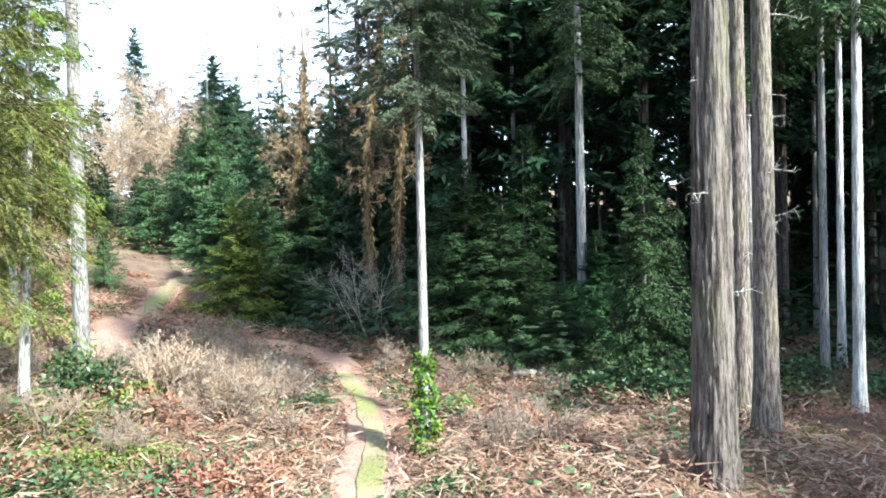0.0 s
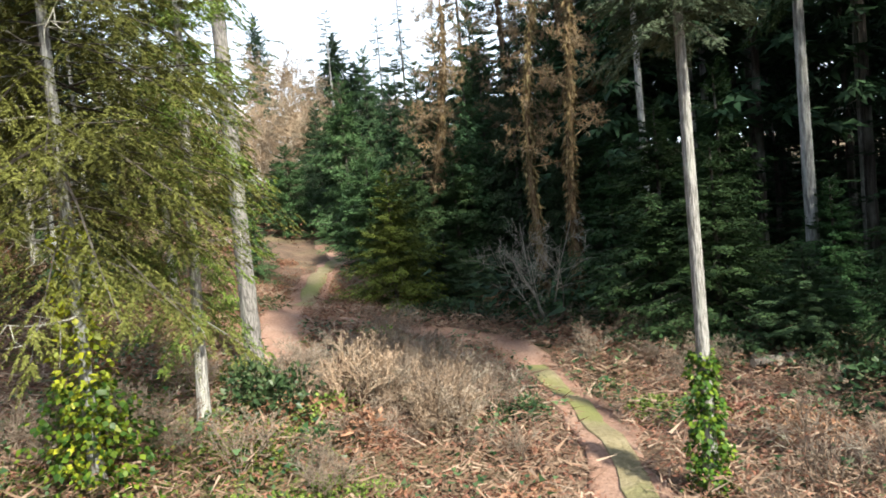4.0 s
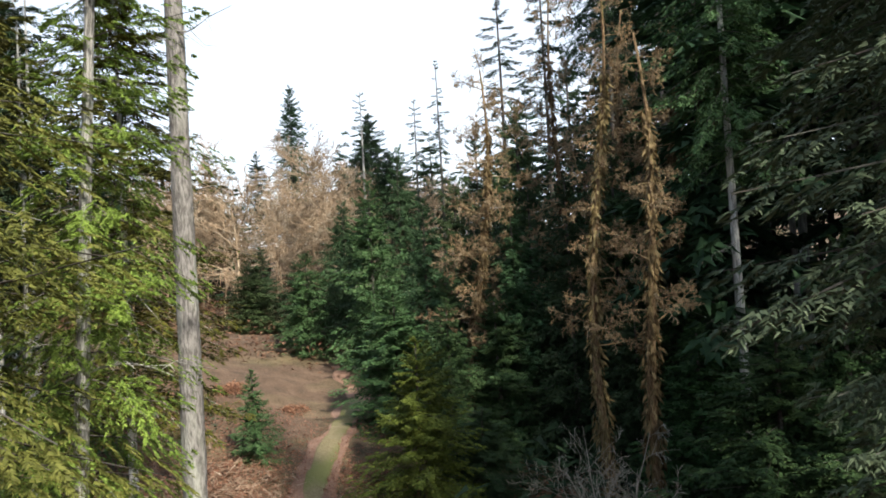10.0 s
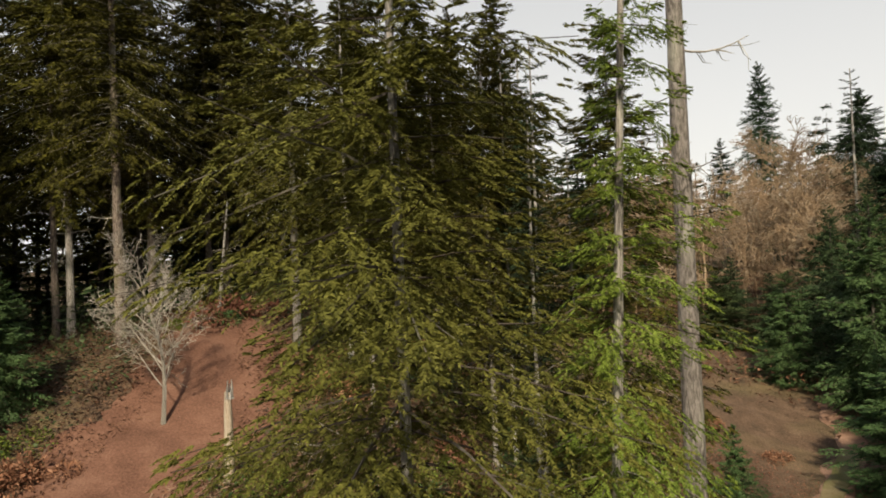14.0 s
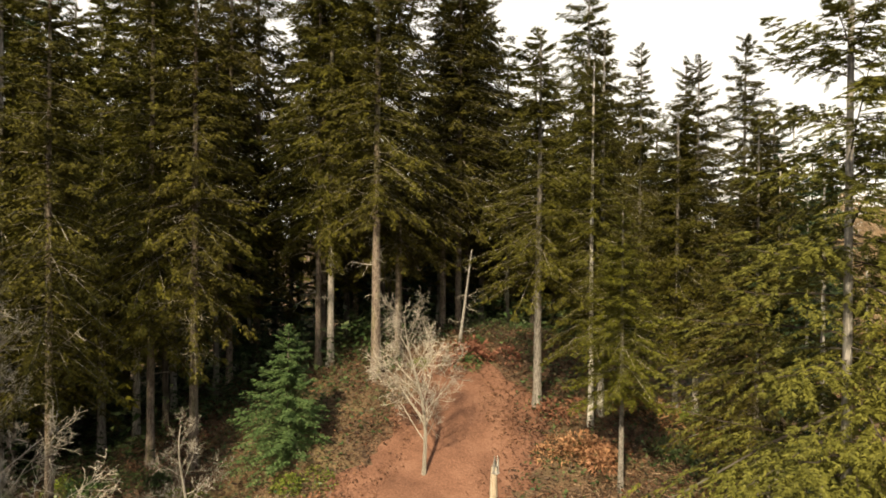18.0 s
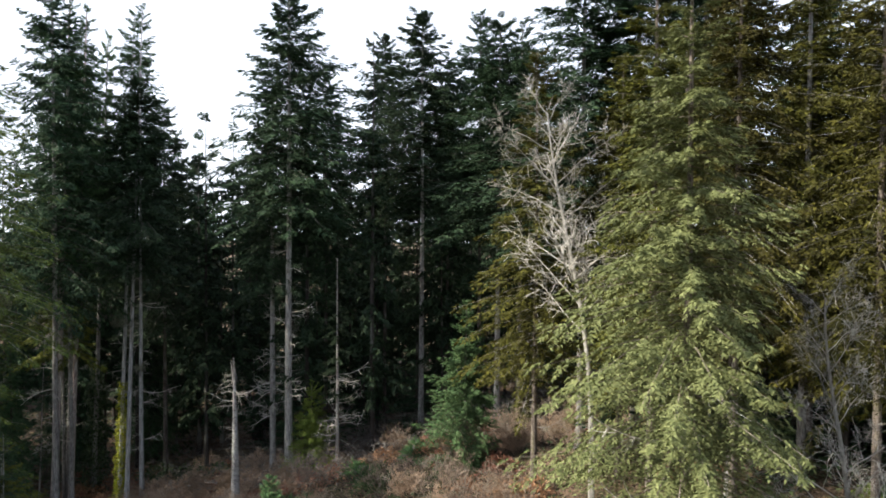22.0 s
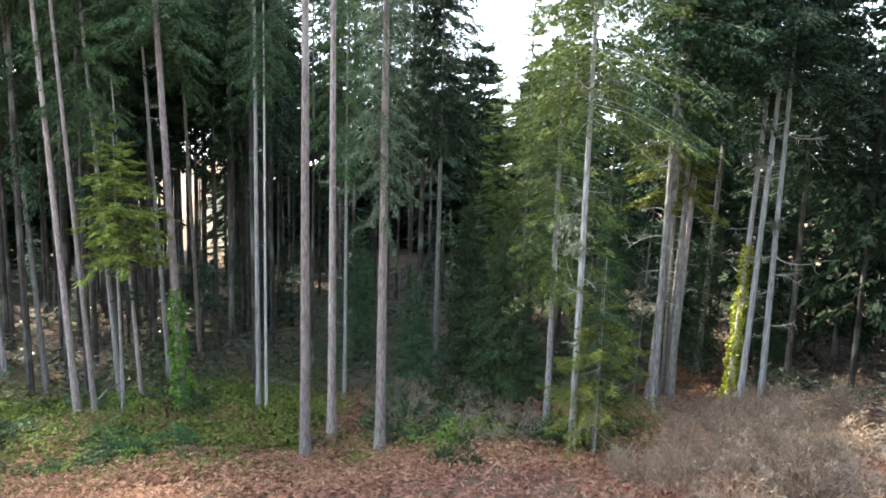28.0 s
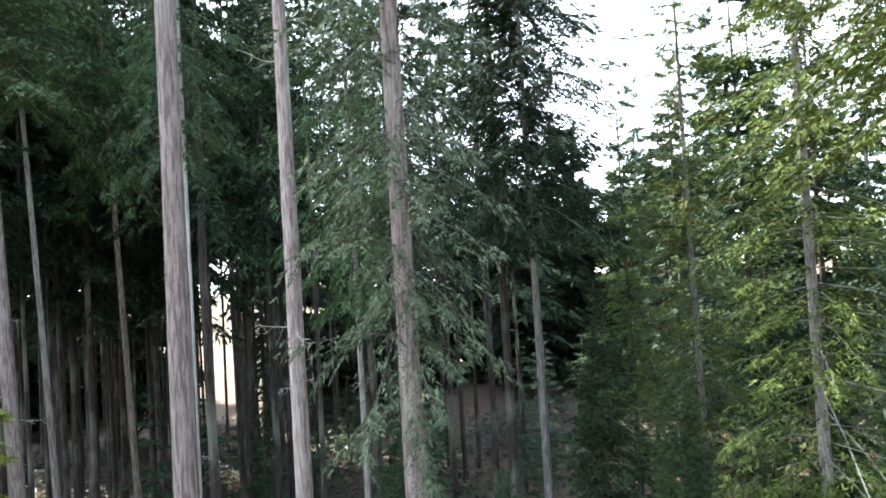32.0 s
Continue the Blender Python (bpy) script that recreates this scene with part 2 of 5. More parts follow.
DIRT = earth_material("trodden_pale_earth", (0.130, 0.070, 0.050), (0.250, 0.148, 0.108), (0.360, 0.238, 0.182))
DIRT_GREEN = earth_material("mossy_track", (0.130, 0.105, 0.055), (0.215, 0.180, 0.100), (0.300, 0.250, 0.160), (0.150, 0.160, 0.050))
RED_EARTH = earth_material("red_earth", (0.085, 0.040, 0.028), (0.160, 0.080, 0.057), (0.250, 0.140, 0.102))
WOOD_PALE = bark_material("split_pale_wood", (0.240, 0.195, 0.150), (0.390, 0.330, 0.262), (0.520, 0.455, 0.375), 5.0)
TWIG_TAN = bark_material("tan_twigs", (0.150, 0.098, 0.062), (0.285, 0.200, 0.135), (0.410, 0.310, 0.230), 4.0)

# ---- the lie of the land ----
def smooth(a, b, x):
    t = np.clip((x - a) / (b - a), 0, 1)
    return t * t * (3 - 2 * t)


def wave(x, y):
    return (0.16 * np.sin(x * 0.55 + 1.3 * np.sin(y * 0.31)) + 0.13 * np.sin(y * 0.63 + 1.1 * np.sin(x * 0.42))
            + 0.05 * np.sin(x * 1.9 + y * 0.7) + 0.05 * np.sin(y * 2.3 - x * 0.8))


def ground(x, y):
    """Height of the ground: a knoll in the west, a hill in the north, a hollow in the south."""
    return (9 * np.exp(-0.5 * (((x + 36) / 14) ** 2 + ((y - 22) / 14) ** 2)) - 8 * smooth(-8, -48, y)
            + 5 * smooth(22, 60, y) + 10 * smooth(60, 160, y) + wave(x, y))


def mesh_of(name, verts, faces, mat, flat=True, slots=None):
    me = bpy.data.meshes.new(name)
    v, q = np.asarray(verts, dtype=np.float32), np.asarray(faces, dtype=np.int32)
    me.vertices.add(len(v))
    me.vertices.foreach_set("co", v.ravel())
    me.loops.add(q.size)
    me.loops.foreach_set("vertex_index", q.ravel())
    me.polygons.add(len(q))
    me.polygons.foreach_set("loop_start", np.arange(0, q.size, q.shape[1], dtype=np.int32))
    me.polygons.foreach_set("use_smooth", np.full(len(q), not flat))
    me.update(calc_edges=True)
    for k in mat if isinstance(mat, tuple) else (mat,):
        me.materials.append(k)
    if slots is not None:
        me.polygons.foreach_set("material_index", np.asarray(slots, dtype=np.int32))
    return me


def grid_mesh(name, xs, ys, height, mat):
    X, Y = np.meshgrid(xs, ys, indexing="ij")
    v = np.stack([X.ravel(), Y.ravel(), height(X, Y).ravel()], 1)
    i = np.arange(len(xs) * len(ys)).reshape(len(xs), len(ys))
    q = np.stack([i[:-1, :-1], i[1:, :-1], i[1:, 1:], i[:-1, 1:]], -1).reshape(-1, 4)
    return mesh_of(name, v, q, mat, flat=False)


def soil_material():
    m, n, l, b = material("forest_floor_soil", 0.95)
    big = noise_tex(n, l, 0.22, 5.0)
    mid = noise_tex(n, l, 1.4, 6.0)
    fine = noise_tex(n, l, 18.0, 6.0)
    col = ramp(n, l, mid, ((0.3, (0.036, 0.024, 0.016)), (0.5, (0.100, 0.058, 0.038)), (0.72, (0.185, 0.122, 0.085))))
    green = ramp(n, l, big, ((0.48, (0, 0, 0)), (0.62, (0.75, 0.75, 0.75))))
    col = mixed(n, l, green, col, ramp(n, l, mid, ((0.3, (0.050, 0.055, 0.018)), (0.7, (0.170, 0.150, 0.060)))))
    col = mixed(n, l, 0.5, col, ramp(n, l, fine, ((0.3, (0.03, 0.021, 0.015)), (0.7, (0.25, 0.18, 0.13)))))
    l.new(col, b.inputs["Base Color"])
    bump(n, l, b, fine, 0.8, 0.06)
    return m


SOIL = soil_material()
near = np.arange(-70, 46, 0.8)
xs = np.concatenate([-70 - np.geomspace(900, 2, 22), near, 46 + np.geomspace(2, 900, 22)])
near = np.arange(-75, 70, 0.8)
ys = np.concatenate([-75 - np.geomspace(900, 2, 22), near, 70 + np.geomspace(2, 900, 24)])
tagged(new("ground", grid_mesh("ground", xs, ys, ground, SOIL)), "brown leaf-littered soil of a sloping forest clearing", "ground", kind="structure")


# ---- parts ----
def part(name, me, parent, label="", m=None):
    ob = new(name, me)
    ob.parent = parent
    if m is not None:
        ob.matrix_basis = m
    return tagged(ob, label) if label else ob


def root(name, x, y, z, label, category, group="", turn=0.0, lean=(0.0, 0.0)):
    ob = new(name)
    ob.empty_display_size = 0.2
    ob.matrix_basis = pose(x, y, z, lean[0], lean[1], 0) @ pose(0, 0, 0, 0, 0, turn)
    return tagged(ob, label, category, group)


def unit(v):
    return v / np.maximum(np.linalg.norm(v, axis=-1, keepdims=True), 1e-9)


def kites(b, d, length, width, droop, rng):
    """Narrow four-cornered leaves at b along d."""
    n = len(b)
    up = unit(np.stack([rng.normal(0, 0.5, n), rng.normal(0, 0.5, n), np.ones(n)], 1))
    side = unit(np.cross(d, up)) * (width / 2)[:, None]
    mid = b + d * (length * 0.42)[:, None]
    tip = b + d * length[:, None]
    tip[:, 2] -= droop
    v = np.stack([b, mid + side, tip, mid - side], 1).reshape(-1, 3)
    return v, np.arange(n * 4).reshape(n, 4)


def blades(b, d, length, width, droop, rng, roll=0.6):
    """Narrow three-cornered needle sprays at b along d, each rolled its own way."""
    n = len(b)
    up = unit(np.stack([rng.normal(0, roll, n), rng.normal(0, roll, n), np.ones(n)], 1))
    side = unit(np.cross(d, up)) * (width / 2)[:, None]
    tip = b + d * length[:, None]
    tip[:, 2] -= droop
    foot = b + d * (length * 0.12)[:, None]
    return np.stack([foot + side, tip, foot - side], 1).reshape(-1, 3), np.arange(n * 3).reshape(n, 3)


def halved(piece):
    """Four-cornered faces as three-cornered ones."""
    v, q = piece
    return v, np.concatenate([q[:, [0, 1, 2]], q[:, [0, 2, 3]]])


def tubes(a, b, ra, rb, sides=4):
    """Tapered tubes from the points a to the points b."""
    n = len(a)
    d = unit(b - a)
    ref = np.where(np.abs(d[:, 2:3]) > 0.9, np.array([[1.0, 0, 0]]), np.array([[0, 0, 1.0]]))
    u = unit(np.cross(d, ref))
    w = np.cross(d, u)
    ang = np.arange(sides) * 2 * np.pi / sides
    ring = u[:, None, :] * np.cos(ang)[None, :, None] + w[:, None, :] * np.sin(ang)[None, :, None]
    v = np.concatenate([a[:, None, :] + ring * ra[:, None, None], b[:, None, :] + ring * rb[:, None, None]], 1).reshape(-1, 3)
    base = (np.arange(n) * 2 * sides)[:, None, None]
    k = np.arange(sides)
    q = np.stack([k, (k + 1) % sides, (k + 1) % sides + sides, k + sides], 1)[None]
    return v, (base + q).reshape(-1, 4)


def joined(pieces):
    vs, fs, o = [], [], 0
    for v, f in pieces:
        vs.append(v)
        fs.append(f + o)
        o += len(v)
    return np.concatenate(vs), np.concatenate(fs)


def trunk_mesh(name, mat, seed, rings=26, sides=14, relief=0.05, bend=0.012, taper=0.78, flare=0.5):
    """A trunk 1 m high and 1 m thick at breast height, to be scaled; furrowed, bent and flared at the foot."""
    rng = np.random.default_rng(seed)
    t = np.linspace(0, 1, rings) ** 1.15
    r = 0.5 * ((1 - taper * t) + flare * np.exp(-t * 42))
    p1, p2, p3, p4 = rng.uniform(0, 6.28, 4)
    cx = bend * np.sin(t * 5 + p1) * np.sqrt(t) * 14 * 0.5
    cy = bend * np.sin(t * 4 + p2) * np.sqrt(t) * 14 * 0.5
    ang = np.arange(sides) * 2 * np.pi / sides
    lobes = 1 + relief * (np.sin(ang * 5 + p3)[None, :] * 0.5 + rng.uniform(-1, 1, (rings, sides)) * 0.8 + rng.uniform(-1, 1, (1, sides)))
    x = cx[:, None] + r[:, None] * lobes * np.cos(ang)
    y = cy[:, None] + r[:, None] * lobes * np.sin(ang)
    z = np.repeat(t[:, None], sides, 1)
    v = np.stack([x, y, z], -1).reshape(-1, 3)
    i = np.arange(rings * sides).reshape(rings, sides)
    j = np.roll(i, -1, 1)
    q = np.stack([i[:-1], j[:-1], j[1:], i[1:]], -1).reshape(-1, 4)
    return mesh_of(name, v, q, mat, flat=False)


def conifer_meshes(name, mat, bark, seed, height, radius, base, branches, sprays, leaflets, leaf=0.2, droop=0.35, lift=0.3, full=0.75, gaps=0.12, power=0.8, wide=(0.26, 0.42), raw=False, sag=(-0.45, 0.05), fan=0.42, roll=0.85):
    """Limbs and crown of a conifer, both 1 m high and 1 m in radius, to be scaled: tiers of boughs, each a flat frond
    of side twigs with needle sprays. base: the share of bare trunk; sprays: twigs on a bough; leaflets: sprays on a twig."""
    rng = np.random.default_rng(seed)
    u = (np.arange(branches) + rng.uniform(0, 1, branches)) / branches
    tiers = max(6, branches // 6)
    u = 1 - (1 - u) ** 0.72
    u = np.clip((np.floor(u * tiers) + 0.5 + rng.normal(0, 0.6, branches)) / tiers, 0, 0.995)
    u = np.sort(u[rng.uniform(0, 1, branches) > gaps * (1 - u)])
    n = len(u)
    z = height * (base + (1 - base) * u ** 0.94)
    az = np.arange(n) * 2.39996 + rng.normal(0, 0.35, n)
    uneven = 1 + 0.16 * np.sin(az + rng.uniform(0, 6) + 3 * u) + 0.12 * np.sin(2 * az + 17 * u + rng.uniform(0, 6))
    length = radius * (np.minimum(1, full + u * 1.2) * (1 - u) ** power + 0.035) * rng.uniform(0.62, 1.12, n) * uneven
    rise = lift * (u * 1.7 - 0.5) + rng.normal(0, 0.17, n) + 0.9 * np.clip((u - 0.8) / 0.2, 0, 1)
    flat = np.stack([np.cos(az), np.sin(az), np.zeros(n)], 1)
    start = np.stack([np.zeros(n), np.zeros(n), z], 1)

    def along(s):
        p = start[:, None] + flat[:, None] * (length[:, None] * s)[..., None]
        p[..., 2] += length[:, None] * (rise[:, None] * s - droop * (1 - 0.55 * u[:, None]) * s * s + 0.16 * s ** 4)
        return p

    knots = along(np.repeat(np.array([[0.0, 0.35, 0.7, 1.0]]), n, 0))
    thick = 0.004 + 0.0045 * length
    limb = joined([tubes(knots[:, k], knots[:, k + 1], thick * (1 - 0.3 * k), thick * (0.7 - 0.3 * k) + 0.003, 3) for k in range(3)])
    s = np.clip(0.10 + 0.92 * (np.arange(sprays)[None] + rng.uniform(0, 1, (n, sprays))) / sprays, 0, 1)
    p = along(s).reshape(-1, 3)
    ahead = unit(along(np.minimum(s + 0.05, 1.05)).reshape(-1, 3) - p)
    reach, s = np.repeat(length, sprays), s.ravel()
    m = len(p)
    side = np.where(np.arange(m) % 2 == 0, -1, 1) * (1.15 - 0.75 * s) * rng.uniform(0.75, 1.15, m)
    cross = unit(np.cross(ahead, np.array([0, 0, 1.0])))
    d = ahead * np.cos(side)[:, None] + cross * np.sin(side)[:, None]
    d[:, 2] += rng.uniform(sag[0], sag[1], m)
    d = unit(d)
    p[:, 2] += rng.normal(0, 0.06, m) * np.minimum(reach, 1.8)
    twig = np.maximum(fan * reach * np.minimum(1, 0.25 + 2.6 * s) * (1.06 - s) ** 0.7, leaf * 0.9) * rng.uniform(0.65, 1.15, m)
    pieces = []
    for k in range(leaflets):
        f = (k + 0.25) / leaflets
        b = p + d * (twig * f)[:, None]
        b[:, 2] -= 0.22 * twig * f * f
        last = k == leaflets - 1
        turn = (1 if k % 2 else -1) * rng.uniform(0.5, 1.1, m) * (0.2 if last else 1)
        c = unit(np.cross(d, np.array([0, 0, 1.0])))
        e = unit(d * np.cos(turn)[:, None] + c * np.sin(turn)[:, None] + rng.normal(0, 0.16, p.shape))
        ln = leaf * rng.uniform(0.7, 1.25, m) * (1.15 - 0.35 * f) * np.clip(0.45 + 0.45 * reach, 0.5, 1)
        pieces.append(blades(b, e, ln, ln * rng.uniform(wide[0], wide[1], m), ln * rng.uniform(0.0, 0.35, m), rng, roll))
    v, q = joined(pieces)
    shrink = np.array([1 / radius, 1 / radius, 1 / height])
    limb = halved(limb)
    w, f = joined([limb, (v, q)])
    slots = np.concatenate([np.zeros(len(limb[1]), int), np.ones(len(q), int)])
    if raw:
        return v * shrink, q, np.ones(len(q), int)
    return mesh_of(name, w * shrink, f, (bark, mat), slots=slots)


def dead_limb_mesh(name, mat, seed, reach=1.9, droop=0.3):
    """One bare, curved dead limb with side twigs, along x."""
    g = np.random.default_rng(seed)
    s = np.linspace(0, 1, 6)
    z = reach * (-droop * s + droop * g.uniform(0.5, 1.9) * s * s)
    p = np.stack([reach * s, np.cumsum(g.normal(0, 0.04, 6)) * reach * 0.5, z], 1)
    r = 0.036 * (1 - 0.75 * s)
    pieces = [tubes(p[:-1], p[1:], r[:-1], r[1:], 4)]
    n = 9
    i = g.integers(1, 5, n)
    w = g.uniform(0, 1, n)[:, None]
    a = p[i] * (1 - w) + p[i + 1 - (i == 5)] * w
    e = unit(np.stack([g.uniform(0.2, 1, n), g.normal(0, 0.9, n), g.normal(-0.3, 0.5, n)], 1))
    ln = reach * g.uniform(0.10, 0.32, n)
    b = a + e * ln[:, None]
    pieces += [tubes(a, b, np.full(n, 0.015), np.full(n, 0.009), 3), tubes(b, b + unit(e + g.normal(0, 0.5, (n, 3))) * (ln * 0.6)[:, None], np.full(n, 0.009), np.full(n, 0.005), 3)]
    v, q = joined(pieces)
    return mesh_of(name, v, q, mat)


def bare_tree_mesh(name, mat, seed, height, spread=0.5, stems=1, levels=4, kids=(5, 4, 4, 3), radius=0.10, droop=0.0, curl=0.25, tip=0.004):
    """A leafless tree or bush of forking tubes, in metres."""
    rng = np.random.default_rng(seed)
    a = np.zeros((stems, 3))
    a[:, :2] = rng.normal(0, 0.12 * (stems > 1) + 1e-4, (stems, 2))
    d = unit(np.stack([rng.normal(0, 0.12 + 0.25 * (stems > 1), stems), rng.normal(0, 0.12 + 0.25 * (stems > 1), stems), np.ones(stems)], 1))
    ln = np.full(stems, height * (0.85 if stems == 1 else 0.6)) * rng.uniform(0.75, 1.05, stems)
    r = np.full(stems, radius) * rng.uniform(0.7, 1.1, stems)
    pieces = []
    for level in range(levels):
        cuts, pts, rad = 5 if level == 0 else 3, [a], [r]
        dd = d.copy()
        for k in range(cuts):
            dd = unit(dd + rng.normal(0, curl * (0.35 if level == 0 else 0.8), dd.shape) + np.array([0, 0, -droop * level * 0.2]))
            pts.append(pts[-1] + dd * (ln / cuts)[:, None])
            rad.append(np.maximum(r * (1 - 0.8 * (k + 1) / cuts), tip))
            pieces.append(tubes(pts[-2], pts[-1], rad[-2], rad[-1], 6 if level == 0 else 3))
        if level == levels - 1:
            break
        na, nd, nl, nr = [], [], [], []
        for k in range(kids[level]):
            f = rng.uniform(0.3 if level == 0 else 0.15, 1.0, len(a)) * cuts
            i = np.minimum(f.astype(int), cuts - 1)
            P, R = np.stack(pts), np.stack(rad)
            j = np.arange(len(a))
            w = (f - i)[:, None]
            na.append(P[i, j] * (1 - w) + P[i + 1, j] * w)
            ax = unit(P[i + 1, j] - P[i, j])
            o = unit(np.cross(ax, rng.normal(0, 1, ax.shape)))
            th = rng.uniform(0.5, 1.25, len(a)) * (0.6 + spread)
            nd.append(unit(ax * np.cos(th)[:, None] + o * np.sin(th)[:, None] + np.array([0, 0, 0.18 - droop])))
            nl.append(ln * rng.uniform(0.28, 0.62, len(a)) * (1.15 - 0.55 * f / cuts))
            nr.append(np.maximum(R[i, j] * 0.6, tip))
        a, d, ln, r = np.concatenate(na), np.concatenate(nd), np.concatenate(nl), np.concatenate(nr)
    v, q = joined(pieces)
    return mesh_of(name, v, q, mat)


def ivy_mesh(name, mat, seed, height, r0, r1, count, leaf=0.09):
    """A sleeve of ivy leaves, in metres."""
    rng = np.random.default_rng(seed)
    t, az = rng.uniform(0, 1, count) ** 1.3, rng.uniform(0, 6.28, count)
    rr = (r0 + (r1 - r0) * t) * rng.uniform(0.75, 1.15, count) * (1 + 0.34 * np.sin(t * 23 + 2 * az) + 0.2 * np.sin(t * 61 - az))
    out = np.stack([np.cos(az), np.sin(az), np.zeros(count)], 1)
    b = out * rr[:, None]
    b[:, 2] = t * height
    d = unit(out * 0.7 + rng.normal(0, 0.5, (count, 3)) + np.array([0, 0, -0.5]))
    ln = leaf * rng.uniform(0.7, 1.4, count)
    v, q = kites(b, d, ln, ln * 0.85, ln * 0.1, rng)
    return mesh_of(name, v, q, mat)


# ---- kinds of trees ----
TRUNK = {k: [trunk_mesh("trunk_" + k, m, 5 + i * 3 + j) for j in range(3)] for i, (k, m) in enumerate((("grey", BARK_GREY), ("pale", BARK_PALE), ("brown", BARK_BROWN), ("orange", BARK_ORANGE), ("dark", BARK_DARK), ("rosy", BARK_ROSY)))}
TRUNK["big"] = [trunk_mesh("trunk_big", BARK_OLD, 77, 150, 64, 0.085, 0.012, 0.7, 0.35)]
CROWN = {
    "young": [conifer_meshes("young_fir", NEEDLES, BARK_DARK, 11 + i, 9, 2.8, 0.02, 190, 26, 8, 0.17, 0.30, 0.25, 0.8, 0.1, 0.85) for i in range(3)],
    "dark": [conifer_meshes("dark_fir", NEEDLES_DEEP, BARK_DARK, 21 + i, 10, 3.0, 0.02, 200, 26, 8, 0.17, 0.35, 0.22, 0.8, 0.1, 0.9) for i in range(2)],
    "bright": [conifer_meshes("bright_fir", NEEDLES_BRIGHT, BARK_DARK, 31, 8, 2.6, 0.02, 180, 28, 10, 0.14, 0.30, 0.25, 0.8, 0.1, 0.8)],
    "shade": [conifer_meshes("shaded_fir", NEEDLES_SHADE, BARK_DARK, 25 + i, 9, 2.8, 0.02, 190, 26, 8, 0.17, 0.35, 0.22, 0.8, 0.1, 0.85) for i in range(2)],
    "yellow": [conifer_meshes("yellow_fir", NEEDLES_YELLOW, BARK_GREY, 33, 7, 2.8, 0.16, 70, 28, 12, 0.12, 0.35, 0.25, 0.9, 0.1, 0.6)],
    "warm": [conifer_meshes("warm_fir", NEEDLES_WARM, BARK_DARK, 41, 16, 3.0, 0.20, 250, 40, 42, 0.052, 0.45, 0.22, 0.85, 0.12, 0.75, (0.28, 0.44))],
    "pale": [conifer_meshes("pale_fir", NEEDLES_PALE, BARK_BROWN, 43, 18, 3.2, 0.04, 330, 32, 16, 0.10, 0.65, 0.28, 0.85, 0.10, 0.8, sag=(-0.9, -0.1))],
    "lit": [conifer_meshes("lit_fir", NEEDLES_BRIGHT, BARK_DARK, 45, 15, 1.6, 0.12, 190, 32, 30, 0.052, 0.5, 0.25, 0.75, 0.2, 0.6, (0.28, 0.44))],
    "near": [conifer_meshes("near_fir", NEEDLES_SILVER, BARK_DARK, 47, 15, 1.6, 0.42, 230, 30, 18, 0.066, 0.5, 0.2, 0.5, 0.1, 0.5, sag=(-0.8, 0.0))],
    "tuft": [conifer_meshes("tufted_fir", NEEDLES_YELLOW, BARK_GREY, 49, 12, 1.6, 0.58, 80, 22, 9, 0.16, 0.5, 0.2, 0.9, 0.1, 0.6)],
    "tall": [conifer_meshes("tall_fir", NEEDLES, BARK_DARK, 51 + i, 28, 3.6, 0.40 + 0.07 * i, 170, 26, 8, 0.20, 0.5, 0.35, 0.6, 0.2, 0.8) for i in range(3)],
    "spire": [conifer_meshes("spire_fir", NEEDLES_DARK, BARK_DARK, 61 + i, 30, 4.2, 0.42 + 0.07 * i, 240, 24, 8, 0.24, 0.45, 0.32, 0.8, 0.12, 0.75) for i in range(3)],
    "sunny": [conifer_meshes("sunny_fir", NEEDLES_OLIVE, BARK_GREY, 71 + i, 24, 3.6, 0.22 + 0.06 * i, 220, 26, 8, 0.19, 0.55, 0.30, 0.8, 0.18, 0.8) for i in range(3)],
    "high": [conifer_meshes("high_fir", NEEDLES_DEEP, BARK_DARK, 91 + i, 38, 3.6, 0.50 + 0.06 * i, 150, 26, 8, 0.20, 0.5, 0.30, 0.7, 0.2, 0.75) for i in range(3)],
    "hanging": [conifer_meshes("hanging_fir", NEEDLES_SILVER, BARK_DARK, 95, 37, 2.7, 0.29, 250, 22, 10, 0.14, 0.5, 0.25, 0.7, 0.3, 0.7, sag=(-0.7, 0.1))],
    "green": [conifer_meshes("green_fir", NEEDLES_GREEN, BARK_GREY, 97 + i, 32, 3.4, 0.24, 220, 28, 9, 0.15, 0.5, 0.25, 0.85, 0.15, 0.75) for i in range(2)],
    "fresh": [conifer_meshes("fresh_fir", NEEDLES_GREEN, BARK_GREY, 99, 32, 3.4, 0.44, 210, 28, 10, 0.15, 0.55, 0.25, 0.85, 0.1, 0.75)],
    "thin": [conifer_meshes("thin_fir", NEEDLES_DARK, BARK_DARK, 81 + i, 26, 2.6, 0.34, 80, 18, 7, 0.20, 0.6, 0.15, 0.5, 0.35, 0.8) for i in range(2)],
}
DEAD = [dead_limb_mesh("dead_limb", TWIG_PALE, 101 + i) for i in range(6)]
def tuft_mesh(seed, size, n):
    """Hanging grey-green lichen, in metres."""
    g = np.random.default_rng(seed)
    b = g.normal(0, size * 0.45, (n, 3)) * np.array([1, 1, 0.7])
    d = unit(g.normal(0, 0.6, (n, 3)) + np.array([0, 0, -0.6]))
    ln = size * g.uniform(0.15, 0.4, n)
    v, q = kites(b, d, ln, ln * 0.35, ln * 0.1, g)
    return mesh_of("lichen", v, q, LICHEN)


TUFT = [tuft_mesh(620 + i, 0.3, 70) for i in range(3)]
COUNT = [0]
PICK = random.Random(5)


